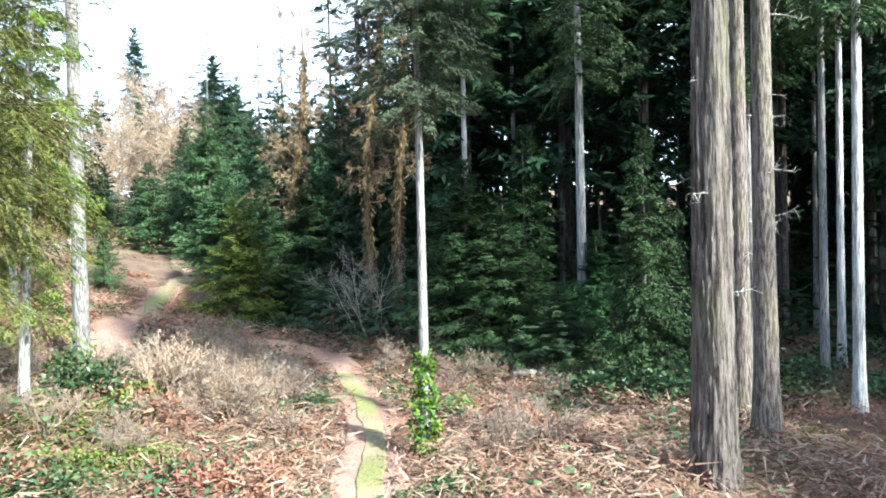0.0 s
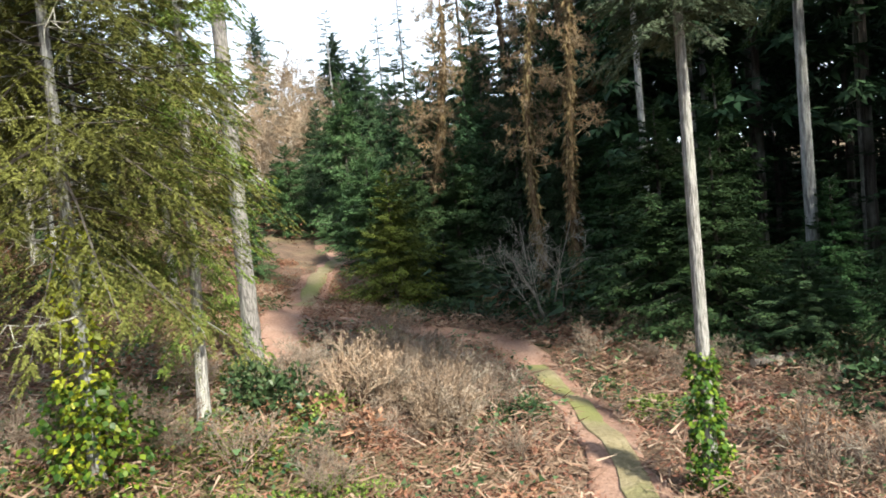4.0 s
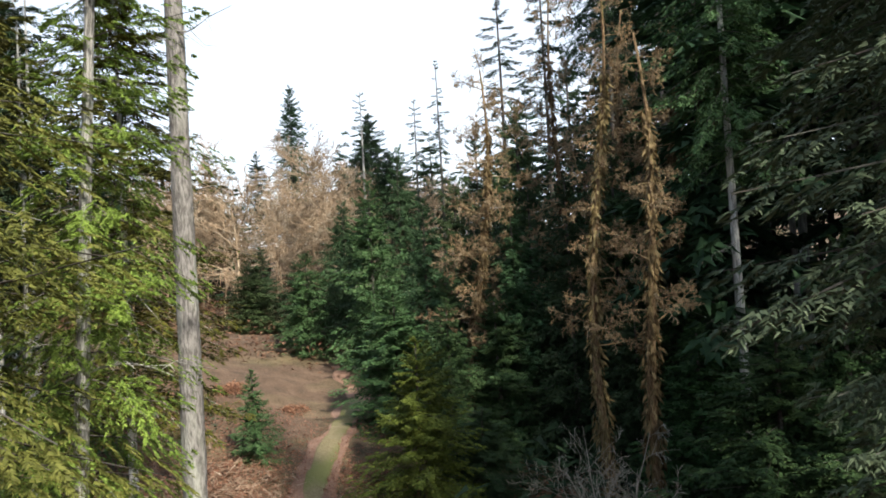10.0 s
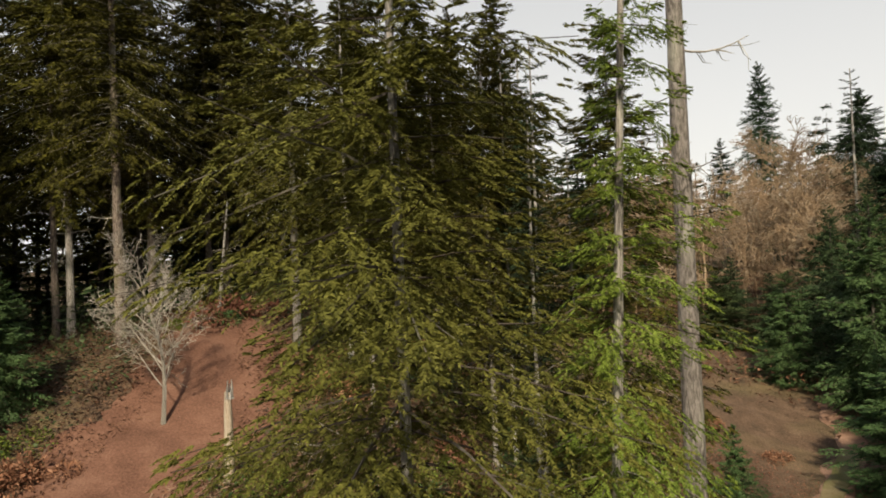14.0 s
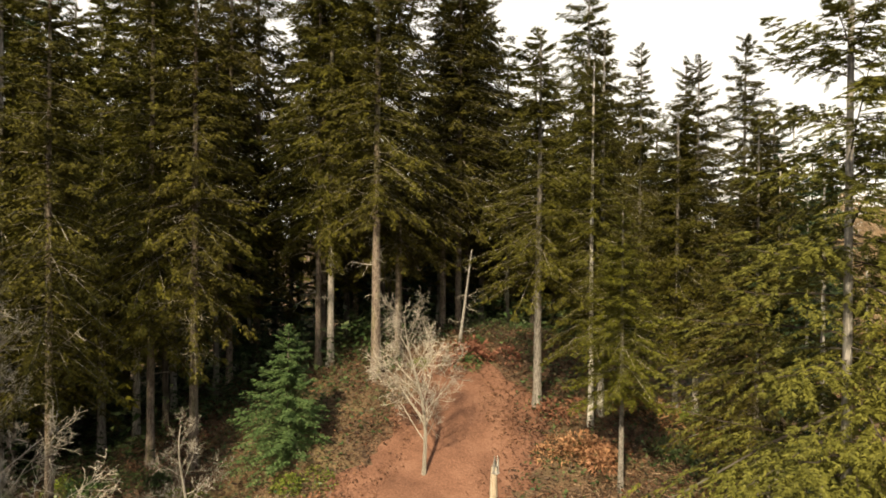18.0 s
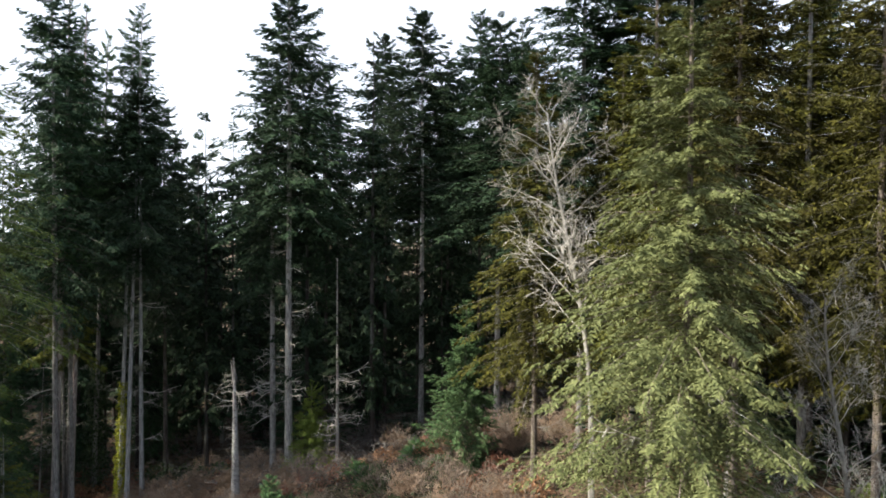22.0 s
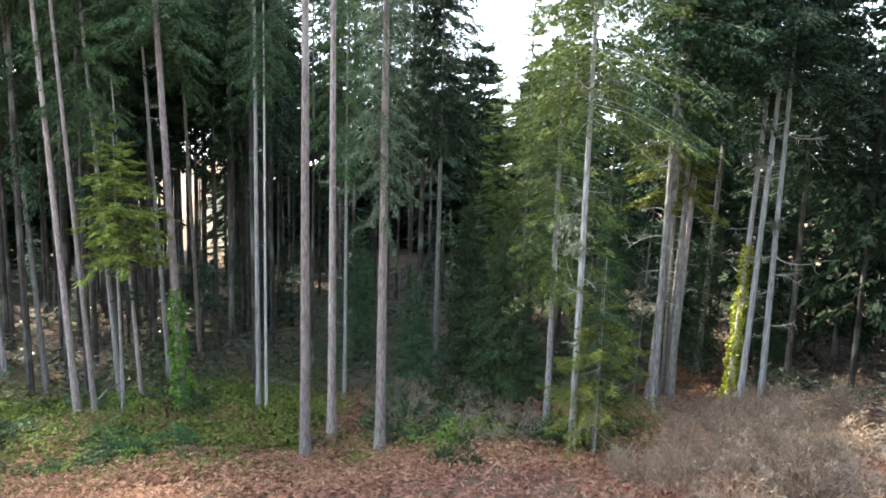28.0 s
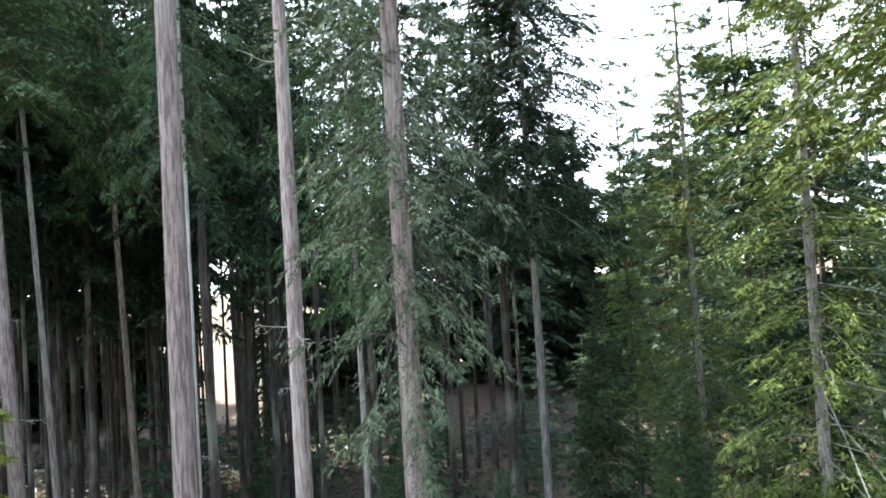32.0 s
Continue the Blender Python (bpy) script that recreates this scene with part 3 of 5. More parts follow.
def dead_limbs(parent, height, low, high, n, size=1.15, meshes=None, label="bleached bare dead limb"):
    """Dead limbs round a trunk, each one a part."""
    meshes = meshes or DEAD
    for i in range(n):
        s = size * PICK.uniform(0.35, 1.0)
        limb = part("dead_limb", meshes[i % len(meshes)], parent, label, pose(0, 0, height * PICK.uniform(low, high), 0, PICK.uniform(-12, 18), PICK.uniform(0, 360)) @ Matrix.Diagonal((s, s, s * PICK.choice((-1, 1, 1)), 1)))
        if size >= 0.7 and i % 3 == 0:
            tagged(part("lichen", TUFT[i % 3], limb, "hanging grey-green lichen", pose(0.9 + 0.1 * (i % 5), 0, -0.14)), kind="stuff")


def tree(kind, x, y, height, radius, dia, bark="grey", label="", group="", dead=0, lean=(0, 0), name="fir_tree", sink=0.1, limb=1.15):
    """A conifer: a trunk, its crown, and dead limbs below the crown."""
    COUNT[0] += 1
    k = COUNT[0]
    z = float(ground(x, y)) - sink
    t = root(name, x, y, z, label, "conifer tree", group, (k * 77.0) % 360, lean)
    trunks, crowns = TRUNK[bark], CROWN[kind]
    part("trunk", trunks[k % len(trunks)], t, m=Matrix.Diagonal((dia, dia, height * 0.985, 1)))
    part("crown", crowns[k % len(crowns)], t, m=Matrix.Diagonal((radius, radius, height, 1)))
    if dead:
        dead_limbs(t, height, 0.14, 0.5, int(dead), limb)
    return t


def wood(name, label, mat, bark, seed, n, x0, x1, y0, y1, keep, hmin, hmax, low=0.35, radius=(2.6, 3.8), gap=2.2, leaf=0.5, boughs=56, sprays=13, leafy=5):
    """The trees deep in a wood, past counting, as one mesh."""
    g = random.Random(seed)
    kinds = [conifer_meshes("wood", mat, bark, seed + i, 26, 3.4, low + 0.08 * i, boughs, sprays, leafy, leaf, 0.45, 0.32, 0.8, 0.12, 0.8, (0.34, 0.55), True) for i in range(3)]
    pieces, slots, at = [], [], []
    tries = 0
    while len(at) < n and tries < n * 40:
        tries += 1
        x, y = g.uniform(x0, x1), g.uniform(y0, y1)
        if not keep(x, y) or any((x - a) ** 2 + (y - b) ** 2 < gap * gap for a, b in at):
            continue
        at.append((x, y))
        v, q, s = kinds[len(at) % 3]
        h, r, a, d = g.uniform(hmin, hmax), g.uniform(*radius), g.uniform(0, 6.28), g.uniform(0.1, 0.2)
        c, k = math.cos(a) * r, math.sin(a) * r
        z = float(ground(x, y)) - 0.2
        pieces.append((np.stack([x + v[:, 0] * c - v[:, 1] * k, y + v[:, 0] * k + v[:, 1] * c, z + v[:, 2] * h], 1), q))
        slots.append(s)
        zs = np.array([0, 0.1, 0.4, 0.7, 0.98]) * h + z
        p = np.stack([x + np.array([0, 0.02, 0.1, 0.05, 0]) * g.uniform(-2, 2), y + np.array([0, 0.03, 0.08, 0.1, 0.05]) * g.uniform(-2, 2), zs], 1)
        rr = d * np.array([1.35, 1.0, 0.8, 0.5, 0.1])
        pieces.append(halved(tubes(p[:-1], p[1:], rr[:-1], rr[1:], 6)))
        slots.append(np.zeros(48, int))
    v, q = joined(pieces)
    return tagged(new(name, mesh_of(name, v, q, (bark, mat), slots=np.concatenate(slots))), label, "wood", kind="stuff")


def leaf_clump_mesh(name, mat, seed, radius, height, count, leaf, ratio=0.6):
    """A shrub of single leaves round an uneven heap, in metres."""
    g = np.random.default_rng(seed)
    lobes = g.normal(0, radius * 0.45, (9, 2))
    size = g.uniform(0.35, 0.75, 9) * radius
    top = g.uniform(0.5, 1.0, 9) * height
    k = g.integers(0, 9, count)
    n = unit(np.abs(g.normal(0, 1, (count, 3))) * np.where(g.uniform(0, 1, (count, 3)) < 0.5, -1, 1) * np.array([1, 1, 1]))
    n[:, 2] = np.abs(n[:, 2])
    r = g.uniform(0.7, 1.0, count)
    b = np.stack([lobes[k, 0] + n[:, 0] * size[k] * r, lobes[k, 1] + n[:, 1] * size[k] * r, n[:, 2] * top[k] * r], 1)
    d = unit(n + g.normal(0, 0.6, (count, 3)) + np.array([0, 0, -0.2]))
    ln = leaf * g.uniform(0.6, 1.4, count)
    v, q = kites(b, d, ln, ln * ratio, ln * 0.2, g)
    return mesh_of(name, v, q, mat)


def ribbon(name, label, mat, points, width, lift=0.05, step=0.3, wobble=0.42):
    """A trodden strip laid over the ground along points."""
    g = np.random.default_rng(len(points) * 7)
    pts = np.array(points, dtype=float)
    seg = np.linalg.norm(np.diff(pts, axis=0), axis=1)
    s = np.concatenate([[0], np.cumsum(seg)])
    t = np.arange(0, s[-1], step)
    c = np.stack([np.interp(t, s, pts[:, 0]), np.interp(t, s, pts[:, 1])], 1)
    for _ in range(6):
        c[1:-1] = (c[:-2] + 2 * c[1:-1] + c[2:]) / 4
    d = unit(np.gradient(c, axis=0))
    nrm = np.stack([-d[:, 1], d[:, 0]], 1)
    w = np.interp(t, s, width) if hasattr(width, "__len__") else np.full(len(t), width)
    n = 21
    cols = np.linspace(-0.5, 0.5, n)
    jag = np.stack([np.convolve(g.normal(0, wobble, len(t) + 4), np.ones(5) / 3, "valid") for _ in range(2)], 1)
    rows = []
    for i, k in enumerate(cols):
        edge = jag[:, 0] if k < 0 else jag[:, 1]
        p = c + nrm * (k * (w + edge * w * 0.6))[:, None]
        z = ground(p[:, 0], p[:, 1]) + lift - 0.25 * (abs(k) > 0.49)
        rows.append(np.concatenate([p, z[:, None]], 1))
    v = np.stack(rows, 1)
    i = np.arange(v.shape[0] * n).reshape(-1, n)
    q = np.stack([i[:-1, :-1], i[1:, :-1], i[1:, 1:], i[:-1, 1:]], -1).reshape(-1, 4)
    return tagged(new(name, mesh_of(name, v.reshape(-1, 3), q, mat, flat=False)), label, "track", kind="structure")

# tall trees at the edge of the dark wood in the north
NORTH_TALL = [
    ("tall", 6.6, 12.6, 25.0, 3.2, 0.46, "brown", True),
    ("tall", 6.9, 14.2, 25.0, 3.0, 0.42, "brown", True),
    ("tall", 10.2, 15.2, 24.0, 3.0, 0.27, "pale", False),
    ("tall", 12.0, 19.4, 24.0, 3.0, 0.25, "grey", False),
    ("tall", 12.9, 20.0, 25.0, 3.0, 0.24, "pale", False),
    ("tall", 5.5, 22.3, 24.0, 2.6, 0.36, "pale", False),
    ("tall", 2.0, 26.8, 22.0, 2.4, 0.30, "pale", True),
    ("tall", 4.4, 29.8, 24.0, 2.6, 0.26, "pale", False),
    ("tall", 5.6, 32.5, 24.0, 2.6, 0.36, "pale", False),
    ("spire", 7.6, 33.0, 27.0, 3.4, 0.50, "dark", False),
    ("tall", 9.6, 28.2, 24.0, 3.0, 0.25, "grey", True),
    ("tall", 10.7, 21.3, 24.0, 3.0, 0.25, "grey", False),
    ("tall", 14.5, 26.0, 25.0, 3.0, 0.30, "brown", False),
    ("tall", 16.5, 27.2, 25.0, 3.0, 0.22, "grey", False),
]

# young firs along the foot of the wood
NORTH_FIRS = [
    ("bright", -7.0, 26.6, 5.2, 2.3, 0.16, "dark", False),
    ("young", -9.1, 32.8, 5.2, 3.0, 0.20, "dark", False),
    ("dark", -13.3, 43.1, 7.4, 2.8, 0.20, "dark", False),
    ("young", -5.1, 31.5, 5.5, 2.6, 0.20, "dark", False),
    ("dark", -3.9, 36.6, 9.5, 3.2, 0.25, "dark", False),
    ("dark", -2.4, 32.6, 5.6, 2.6, 0.20, "dark", False),
    ("dark", -5.4, 28.4, 2.9, 2.2, 0.20, "dark", False),
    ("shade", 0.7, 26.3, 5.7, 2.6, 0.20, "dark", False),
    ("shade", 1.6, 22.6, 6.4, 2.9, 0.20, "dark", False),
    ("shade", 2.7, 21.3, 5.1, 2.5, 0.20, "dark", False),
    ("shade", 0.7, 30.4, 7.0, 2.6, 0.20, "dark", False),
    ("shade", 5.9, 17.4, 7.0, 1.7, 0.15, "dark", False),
    ("shade", 5.9, 22.0, 4.3, 1.8, 0.15, "dark", False),
]

# firs that make the green wall beside the track
NORTH_FIRS_WALL = [
    ("young", -11.8, 39.7, 9.5, 2.8, 0.22, "dark", False),
    ("dark", -11.3, 43.9, 11.3, 2.8, 0.25, "dark", False),
    ("dark", -8.1, 34.4, 8.8, 2.4, 0.20, "dark", False),
    ("young", -7.1, 36.6, 9.7, 2.6, 0.22, "dark", False),
    ("dark", -6.7, 42.7, 12.1, 2.8, 0.26, "dark", False),
    ("young", -6.7, 30.6, 5.5, 1.9, 0.15, "dark", False),
    ("dark", -4.4, 32.3, 9.0, 2.4, 0.21, "dark", False),
    ("young", -4.4, 39.8, 13.3, 2.8, 0.28, "dark", False),
    ("dark", -2.4, 31.4, 10.3, 2.4, 0.23, "dark", False),
    ("dark", -1.9, 38.9, 15.6, 2.9, 0.32, "dark", False),
    ("young", -0.6, 33.8, 11.1, 2.5, 0.24, "dark", False),
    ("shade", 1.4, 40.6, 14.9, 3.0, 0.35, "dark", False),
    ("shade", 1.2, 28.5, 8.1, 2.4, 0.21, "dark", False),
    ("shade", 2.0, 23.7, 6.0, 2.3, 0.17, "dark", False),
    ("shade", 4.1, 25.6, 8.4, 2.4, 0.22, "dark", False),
    ("dark", -15.5, 46.9, 8.5, 2.4, 0.20, "dark", False),
    ("dark", -19.1, 47.8, 4.7, 2.4, 0.13, "dark", False),
    ("dark", -21.8, 48.8, 5.4, 2.3, 0.14, "dark", False),
    ("dark", -0.6, 28.8, 6.4, 2.0, 0.16, "dark", False),
]

# firs further back in the north
NORTH_FIRS_BACK = [
    ("spire", -34.0, 85.6, 24.6, 3.2, 0.30, "dark", False),
    ("spire", -19.3, 67.4, 17.5, 3.0, 0.30, "dark", False),
    ("spire", -36.3, 80.3, 16.9, 2.6, 0.30, "dark", False),
    ("young", -16.2, 42.2, 5.6, 2.4, 0.20, "dark", False),
    ("dark", -0.7, 37.5, 13.1, 3.0, 0.25, "dark", False),
    ("young", -21.7, 46.5, 4.6, 2.6, 0.20, "dark", False),
    ("dark", -17.4, 52.4, 8.2, 2.8, 0.20, "dark", False),
    ("dark", 8.5, 22.2, 4.4, 2.0, 0.15, "dark", False),
    ("dark", 4.0, 19.1, 2.6, 1.8, 0.12, "dark", False),
    ("thin", -17.9, 60.5, 18.1, 2.4, 0.30, "pale", False),
    ("spire", -14.5, 55.2, 12.0, 3.0, 0.30, "dark", False),
    ("thin", -14.1, 63.5, 18.0, 2.0, 0.30, "dark", False),
    ("thin", -12.4, 65.8, 21.4, 2.0, 0.35, "dark", False),
    ("thin", -5.3, 44.5, 19.7, 3.2, 0.35, "dark", False),
    ("thin", -2.9, 46.6, 22.0, 3.4, 0.35, "dark", False),
    ("spire", 0.9, 48.5, 33.6, 3.6, 0.40, "dark", False),
    ("spire", 2.8, 42.2, 33.6, 3.6, 0.40, "dark", False),
]

# sunlit firs on the edge of the wood in the west
WEST_TALL = [
    ("sunny", -33.1, -3.3, 22.8, 3.7, 0.40, "brown", False),
    ("sunny", -30.7, -0.1, 22.7, 3.4, 0.30, "brown", True),
    ("sunny", -37.0, 1.9, 24.5, 3.7, 0.35, "grey", False),
    ("sunny", -29.5, 3.9, 20.6, 3.0, 0.30, "brown", True),
    ("sunny", -37.0, 5.6, 21.7, 3.7, 0.35, "grey", False),
    ("sunny", -32.9, 7.2, 21.7, 3.4, 0.32, "brown", True),
    ("sunny", -30.9, 8.5, 20.2, 3.0, 0.36, "brown", True),
    ("sunny", -38.4, 11.2, 26.3, 3.4, 0.30, "brown", False),
    ("sunny", -41.0, 13.1, 27.6, 3.7, 0.40, "brown", True),
    ("sunny", -35.4, 14.7, 21.7, 3.4, 0.30, "brown", True),
    ("sunny", -31.7, 16.1, 20.5, 3.4, 0.42, "brown", True),
    ("sunny", -34.0, 18.2, 21.7, 3.4, 0.35, "brown", True),
]

# sunlit firs beside the bare knoll
WEST_TALL_MORE = [
    ("sunny", -31.6, 31.3, 17.0, 2.8, 0.26, "grey", False),
    ("sunny", -31.3, 34.4, 17.0, 2.6, 0.26, "grey", False),
    ("sunny", -24.7, 30.8, 17.3, 3.2, 0.26, "grey", False),
    ("sunny", -36.6, 22.0, 19.0, 3.7, 0.35, "brown", False),
    ("sunny", -26.6, 21.0, 15.2, 2.8, 0.36, "grey", False),
    ("sunny", -24.9, 22.3, 14.5, 2.3, 0.22, "pale", False),
    ("sunny", -25.8, 23.6, 16.1, 2.3, 0.28, "pale", False),
    ("sunny", -21.6, 20.8, 9.7, 2.2, 0.20, "grey", False),
    ("sunny", -25.1, 27.1, 13.2, 3.0, 0.25, "grey", False),
    ("sunny", -25.2, 28.4, 15.9, 3.0, 0.25, "grey", False),
    ("young", -28.6, 11.4, 4.8, 2.1, 0.15, "dark", False),
    ("sunny", -12.7, 21.7, 14.3, 3.3, 0.22, "pale", False),
    ("sunny", -17.8, 22.6, 14.0, 2.8, 0.20, "grey", False),
    ("sunny", -18.7, 24.5, 14.0, 2.8, 0.22, "grey", False),
]

# tall dark firs in the south-west
SOUTHWEST = [
    ("spire", -34.7, -44.5, 39.6, 4.9, 0.45, "grey", True),
    ("tall", -36.6, -45.7, 35.3, 4.1, 0.40, "grey", False),
    ("spire", -39.9, -42.2, 32.1, 4.8, 0.36, "pale", True),
    ("spire", -46.3, -47.4, 32.9, 5.4, 0.40, "dark", False),
    ("spire", -44.9, -33.7, 30.1, 4.4, 0.50, "grey", True),
    ("spire", -44.2, -31.5, 35.5, 6.7, 0.62, "grey", True),
    ("thin", -45.7, -28.2, 15.8, 2.2, 0.30, "grey", True),
    ("spire", -54.6, -36.3, 34.3, 5.8, 0.40, "dark", False),
    ("spire", -55.1, -26.6, 35.0, 6.7, 0.50, "grey", False),
    ("spire", -60.6, -27.1, 33.2, 5.8, 0.40, "dark", False),
    ("spire", -53.5, -18.9, 31.0, 6.3, 0.50, "grey", False),
    ("young", -41.7, -15.7, 10.1, 3.0, 0.20, "dark", False),
]

# firs that close the gap towards the west
SOUTHWEST_MORE = [
    ("spire", -44.5, -9.6, 30.5, 6.2, 0.50, "grey", False),
    ("spire", -47.3, -7.1, 32.6, 5.6, 0.50, "grey", False),
    ("spire", -50.0, -3.8, 32.6, 5.6, 0.50, "grey", False),
    ("spire", -52.5, -16.7, 29.5, 5.0, 0.40, "dark", False),
    ("spire", -60.3, -23.7, 35.5, 5.6, 0.40, "dark", False),
    ("spire", -59.4, -33.1, 37.2, 5.6, 0.40, "dark", False),
    ("spire", -44.5, 2.3, 26.5, 5.0, 0.40, "grey", False),
]

# tall bare-stemmed trees of the southern wood
SOUTH_TALL = [
    ("high", -3.8, -49.7, 38.4, 3.6, 0.36, "rosy", False),
    ("high", -4.8, -49.0, 37.1, 3.1, 0.28, "rosy", False),
    ("tall", -5.6, -51.2, 37.1, 3.4, 0.30, "grey", False),
    ("thin", -6.8, -50.5, 18.0, 2.1, 0.24, "rosy", False),
    ("tall", -7.7, -54.7, 38.4, 3.6, 0.26, "grey", False),
    ("high", -9.1, -48.8, 38.4, 3.9, 0.46, "rosy", True),
    ("tall", -9.2, -57.9, 38.4, 3.4, 0.30, "brown", False),
    ("high", -13.0, -48.7, 37.1, 2.9, 0.28, "pale", True),
    ("high", -13.4, -48.2, 34.6, 2.3, 0.16, "pale", False),
    ("high", -15.0, -40.0, 39.7, 3.4, 0.44, "rosy", False),
    ("high", -16.4, -43.1, 38.4, 3.2, 0.40, "rosy", True),
    ("tall", -17.7, -49.0, 33.3, 2.6, 0.22, "grey", True),
]

# more stems of the southern wood
SOUTH_TALL_MORE = [
    ("hanging", -18.3, -40.5, 37.1, 2.1, 0.46, "rosy", False),
    ("fresh", -26.3, -37.7, 33.3, 4.2, 0.32, "pale", True),
    ("thin", -26.9, -36.7, 9.0, 1.6, 0.12, "pale", True),
    ("high", -35.2, -45.7, 38.4, 3.6, 0.55, "rosy", True),
    ("high", -37.5, -47.8, 37.1, 3.4, 0.32, "grey", True),
    ("high", -36.6, -45.9, 38.4, 3.6, 0.42, "rosy", True),
    ("tall", -40.1, -48.3, 37.1, 3.6, 0.40, "grey", True),
    ("high", -39.5, -44.3, 38.4, 3.6, 0.34, "pale", True),
    ("high", -39.0, -42.8, 38.4, 3.6, 0.36, "pale", True),
    ("thin", -34.4, -46.2, 14.0, 1.8, 0.14, "grey", True),
    ("tall", -1.2, -53.8, 38.4, 3.9, 0.30, "grey", False),
    ("tall", 1.7, -56.3, 38.4, 3.9, 0.30, "grey", False),
]

# leafy firs between the stems of the southern wood
SOUTH_FIRS = [
    ("green", -27.8, -43.7, 31.0, 3.8, 0.34, "grey", False),
    ("green", -29.3, -51.7, 26.0, 3.0, 0.30, "grey", False),
    ("green", -29.6, -58.0, 20.9, 3.2, 0.30, "dark", False),
    ("spire", -23.6, -51.5, 31.0, 3.6, 0.36, "grey", False),
    ("dark", -26.1, -52.9, 13.5, 3.0, 0.25, "dark", False),
    ("young", -26.7, -48.4, 10.5, 2.6, 0.20, "dark", False),
    ("dark", -33.3, -47.4, 13.6, 2.6, 0.20, "dark", False),
    ("dark", -21.8, -49.8, 7.8, 2.2, 0.20, "dark", False),
    ("young", -27.7, -46.9, 5.7, 1.8, 0.12, "dark", False),
    ("dark", -19.4, -56.3, 10.0, 2.6, 0.20, "dark", False),
    ("dark", -42.7, -54.3, 16.8, 3.4, 0.20, "dark", False),
    ("dark", -49.0, -52.9, 17.1, 3.6, 0.20, "dark", False),
]


WAYS = (((-0.9, 9.0), (-1.3, 16.0), 0.37), ((-1.3, 16.0), (-1.9, 18.5), 0.34), ((-1.9, 18.5), (-2.6, 21.4), 0.34), ((-2.6, 21.4), (-3.9, 23.0), 0.34), ((-3.9, 23.0), (-8.5, 22.6), 0.27), ((-8.4, 18.2), (-9.8, 23.0), 0.48),
        ((-9.8, 23.0), (-11.8, 36.5), 0.34), ((-11.8, 36.5), (-13.8, 40.5), 0.37), ((-20.5, 9.5), (-26.0, 17.0), 1.16), ((-26.0, 17.0), (-31.5, 20.0), 0.88))


def off_way(x, y, pad=0.0):
    """Whether a place lies off the tracks, by pad metres or more."""
    x, y = np.asarray(x, dtype=float), np.asarray(y, dtype=float)
    ok = np.ones(x.shape, bool)
    for (ax, ay), (bx, by), r in WAYS:
        t = np.clip(((x - ax) * (bx - ax) + (y - ay) * (by - ay)) / ((bx - ax) ** 2 + (by - ay) ** 2), 0, 1)
        ok &= (x - ax - t * (bx - ax)) ** 2 + (y - ay - t * (by - ay)) ** 2 > (r + pad) ** 2
    return ok

LABELS = {
    "tall": "tall fir with a long bare stem and a thin dark crown",
    "spire": "tall dark fir with a pointed crown",
    "sunny": "fir with drooping olive-green boughs in warm light",
    "young": "young green fir with branches down to the ground",
    "dark": "dense dark green fir with branches down to the ground",
    "shade": "dense dark green fir, needles darkened for the shade of the wood",
    "yellow": "bright yellow-green young fir",
    "bright": "bright green young fir beside the track",
    "tuft": "thin stem with one tuft of yellow-green boughs",
    "near": "slender fir",
    "lit": "slender fir with bright yellow-green boughs",
    "thin": "thin sparse fir with few living branches",
    "warm": "broad olive-green fir with drooping boughs",
    "high": "tall fir with a very long bare pinkish-grey stem",
    "hanging": "tall fir with hanging grey-green boughs on a pale stem",
    "fresh": "tall white-stemmed fir with a bright green crown",
    "green": "tall fir with bright yellow-green boughs",
}
MADE = []
for rows, where in ((NORTH_TALL, "firs of the northern wood"), (NORTH_FIRS, "young firs by the track"), (NORTH_FIRS_BACK, "firs of the northern wood"), (NORTH_FIRS_WALL, "firs of the northern wood"), (WEST_TALL, "firs of the western wood"),
                    (WEST_TALL_MORE, "firs of the western wood"), (SOUTHWEST, "firs of the south-western wood"), (SOUTHWEST_MORE, "firs of the south-western wood"), (SOUTH_TALL, "firs of the southern wood"), (SOUTH_TALL_MORE, "firs of the southern wood"), (SOUTH_FIRS, "firs of the southern wood")):
    for kind, x, y, h, r, dia, bark, dead in rows:
        MADE.append(tree(kind, x, y, h, r, dia, bark, LABELS[kind], where, (12 if rows is NORTH_TALL else 11 if rows is SOUTH_TALL else 8 if h < 15 else 12 if rows in (WEST_TALL, WEST_TALL_MORE) else 26) if dead else 0, limb=0.8 if rows in (WEST_TALL, WEST_TALL_MORE) else 0.55 if rows is NORTH_TALL or h < 15 else 0.55 if rows is SOUTH_TALL else 0.7 if rows is SOUTH_TALL_MORE else 1.25,
                         lean=(0, 3.2 * smooth(-14, -6, x) - 2.5 * smooth(-25, -34, x)) if rows in (SOUTH_TALL, SOUTH_TALL_MORE) else (0, 0)))

back = random.Random(31)
for i in range(16):
    x, y = -36.0 - 3.4 * (i % 3) + back.uniform(-1, 1), -9.0 + 2.6 * i + back.uniform(-0.8, 0.8)
    tree("sunny", x, y, back.uniform(20, 25), back.uniform(3.6, 4.6), back.uniform(0.3, 0.42), back.choice(("brown", "grey")), LABELS["sunny"], "firs of the western wood", 5, limb=0.8)

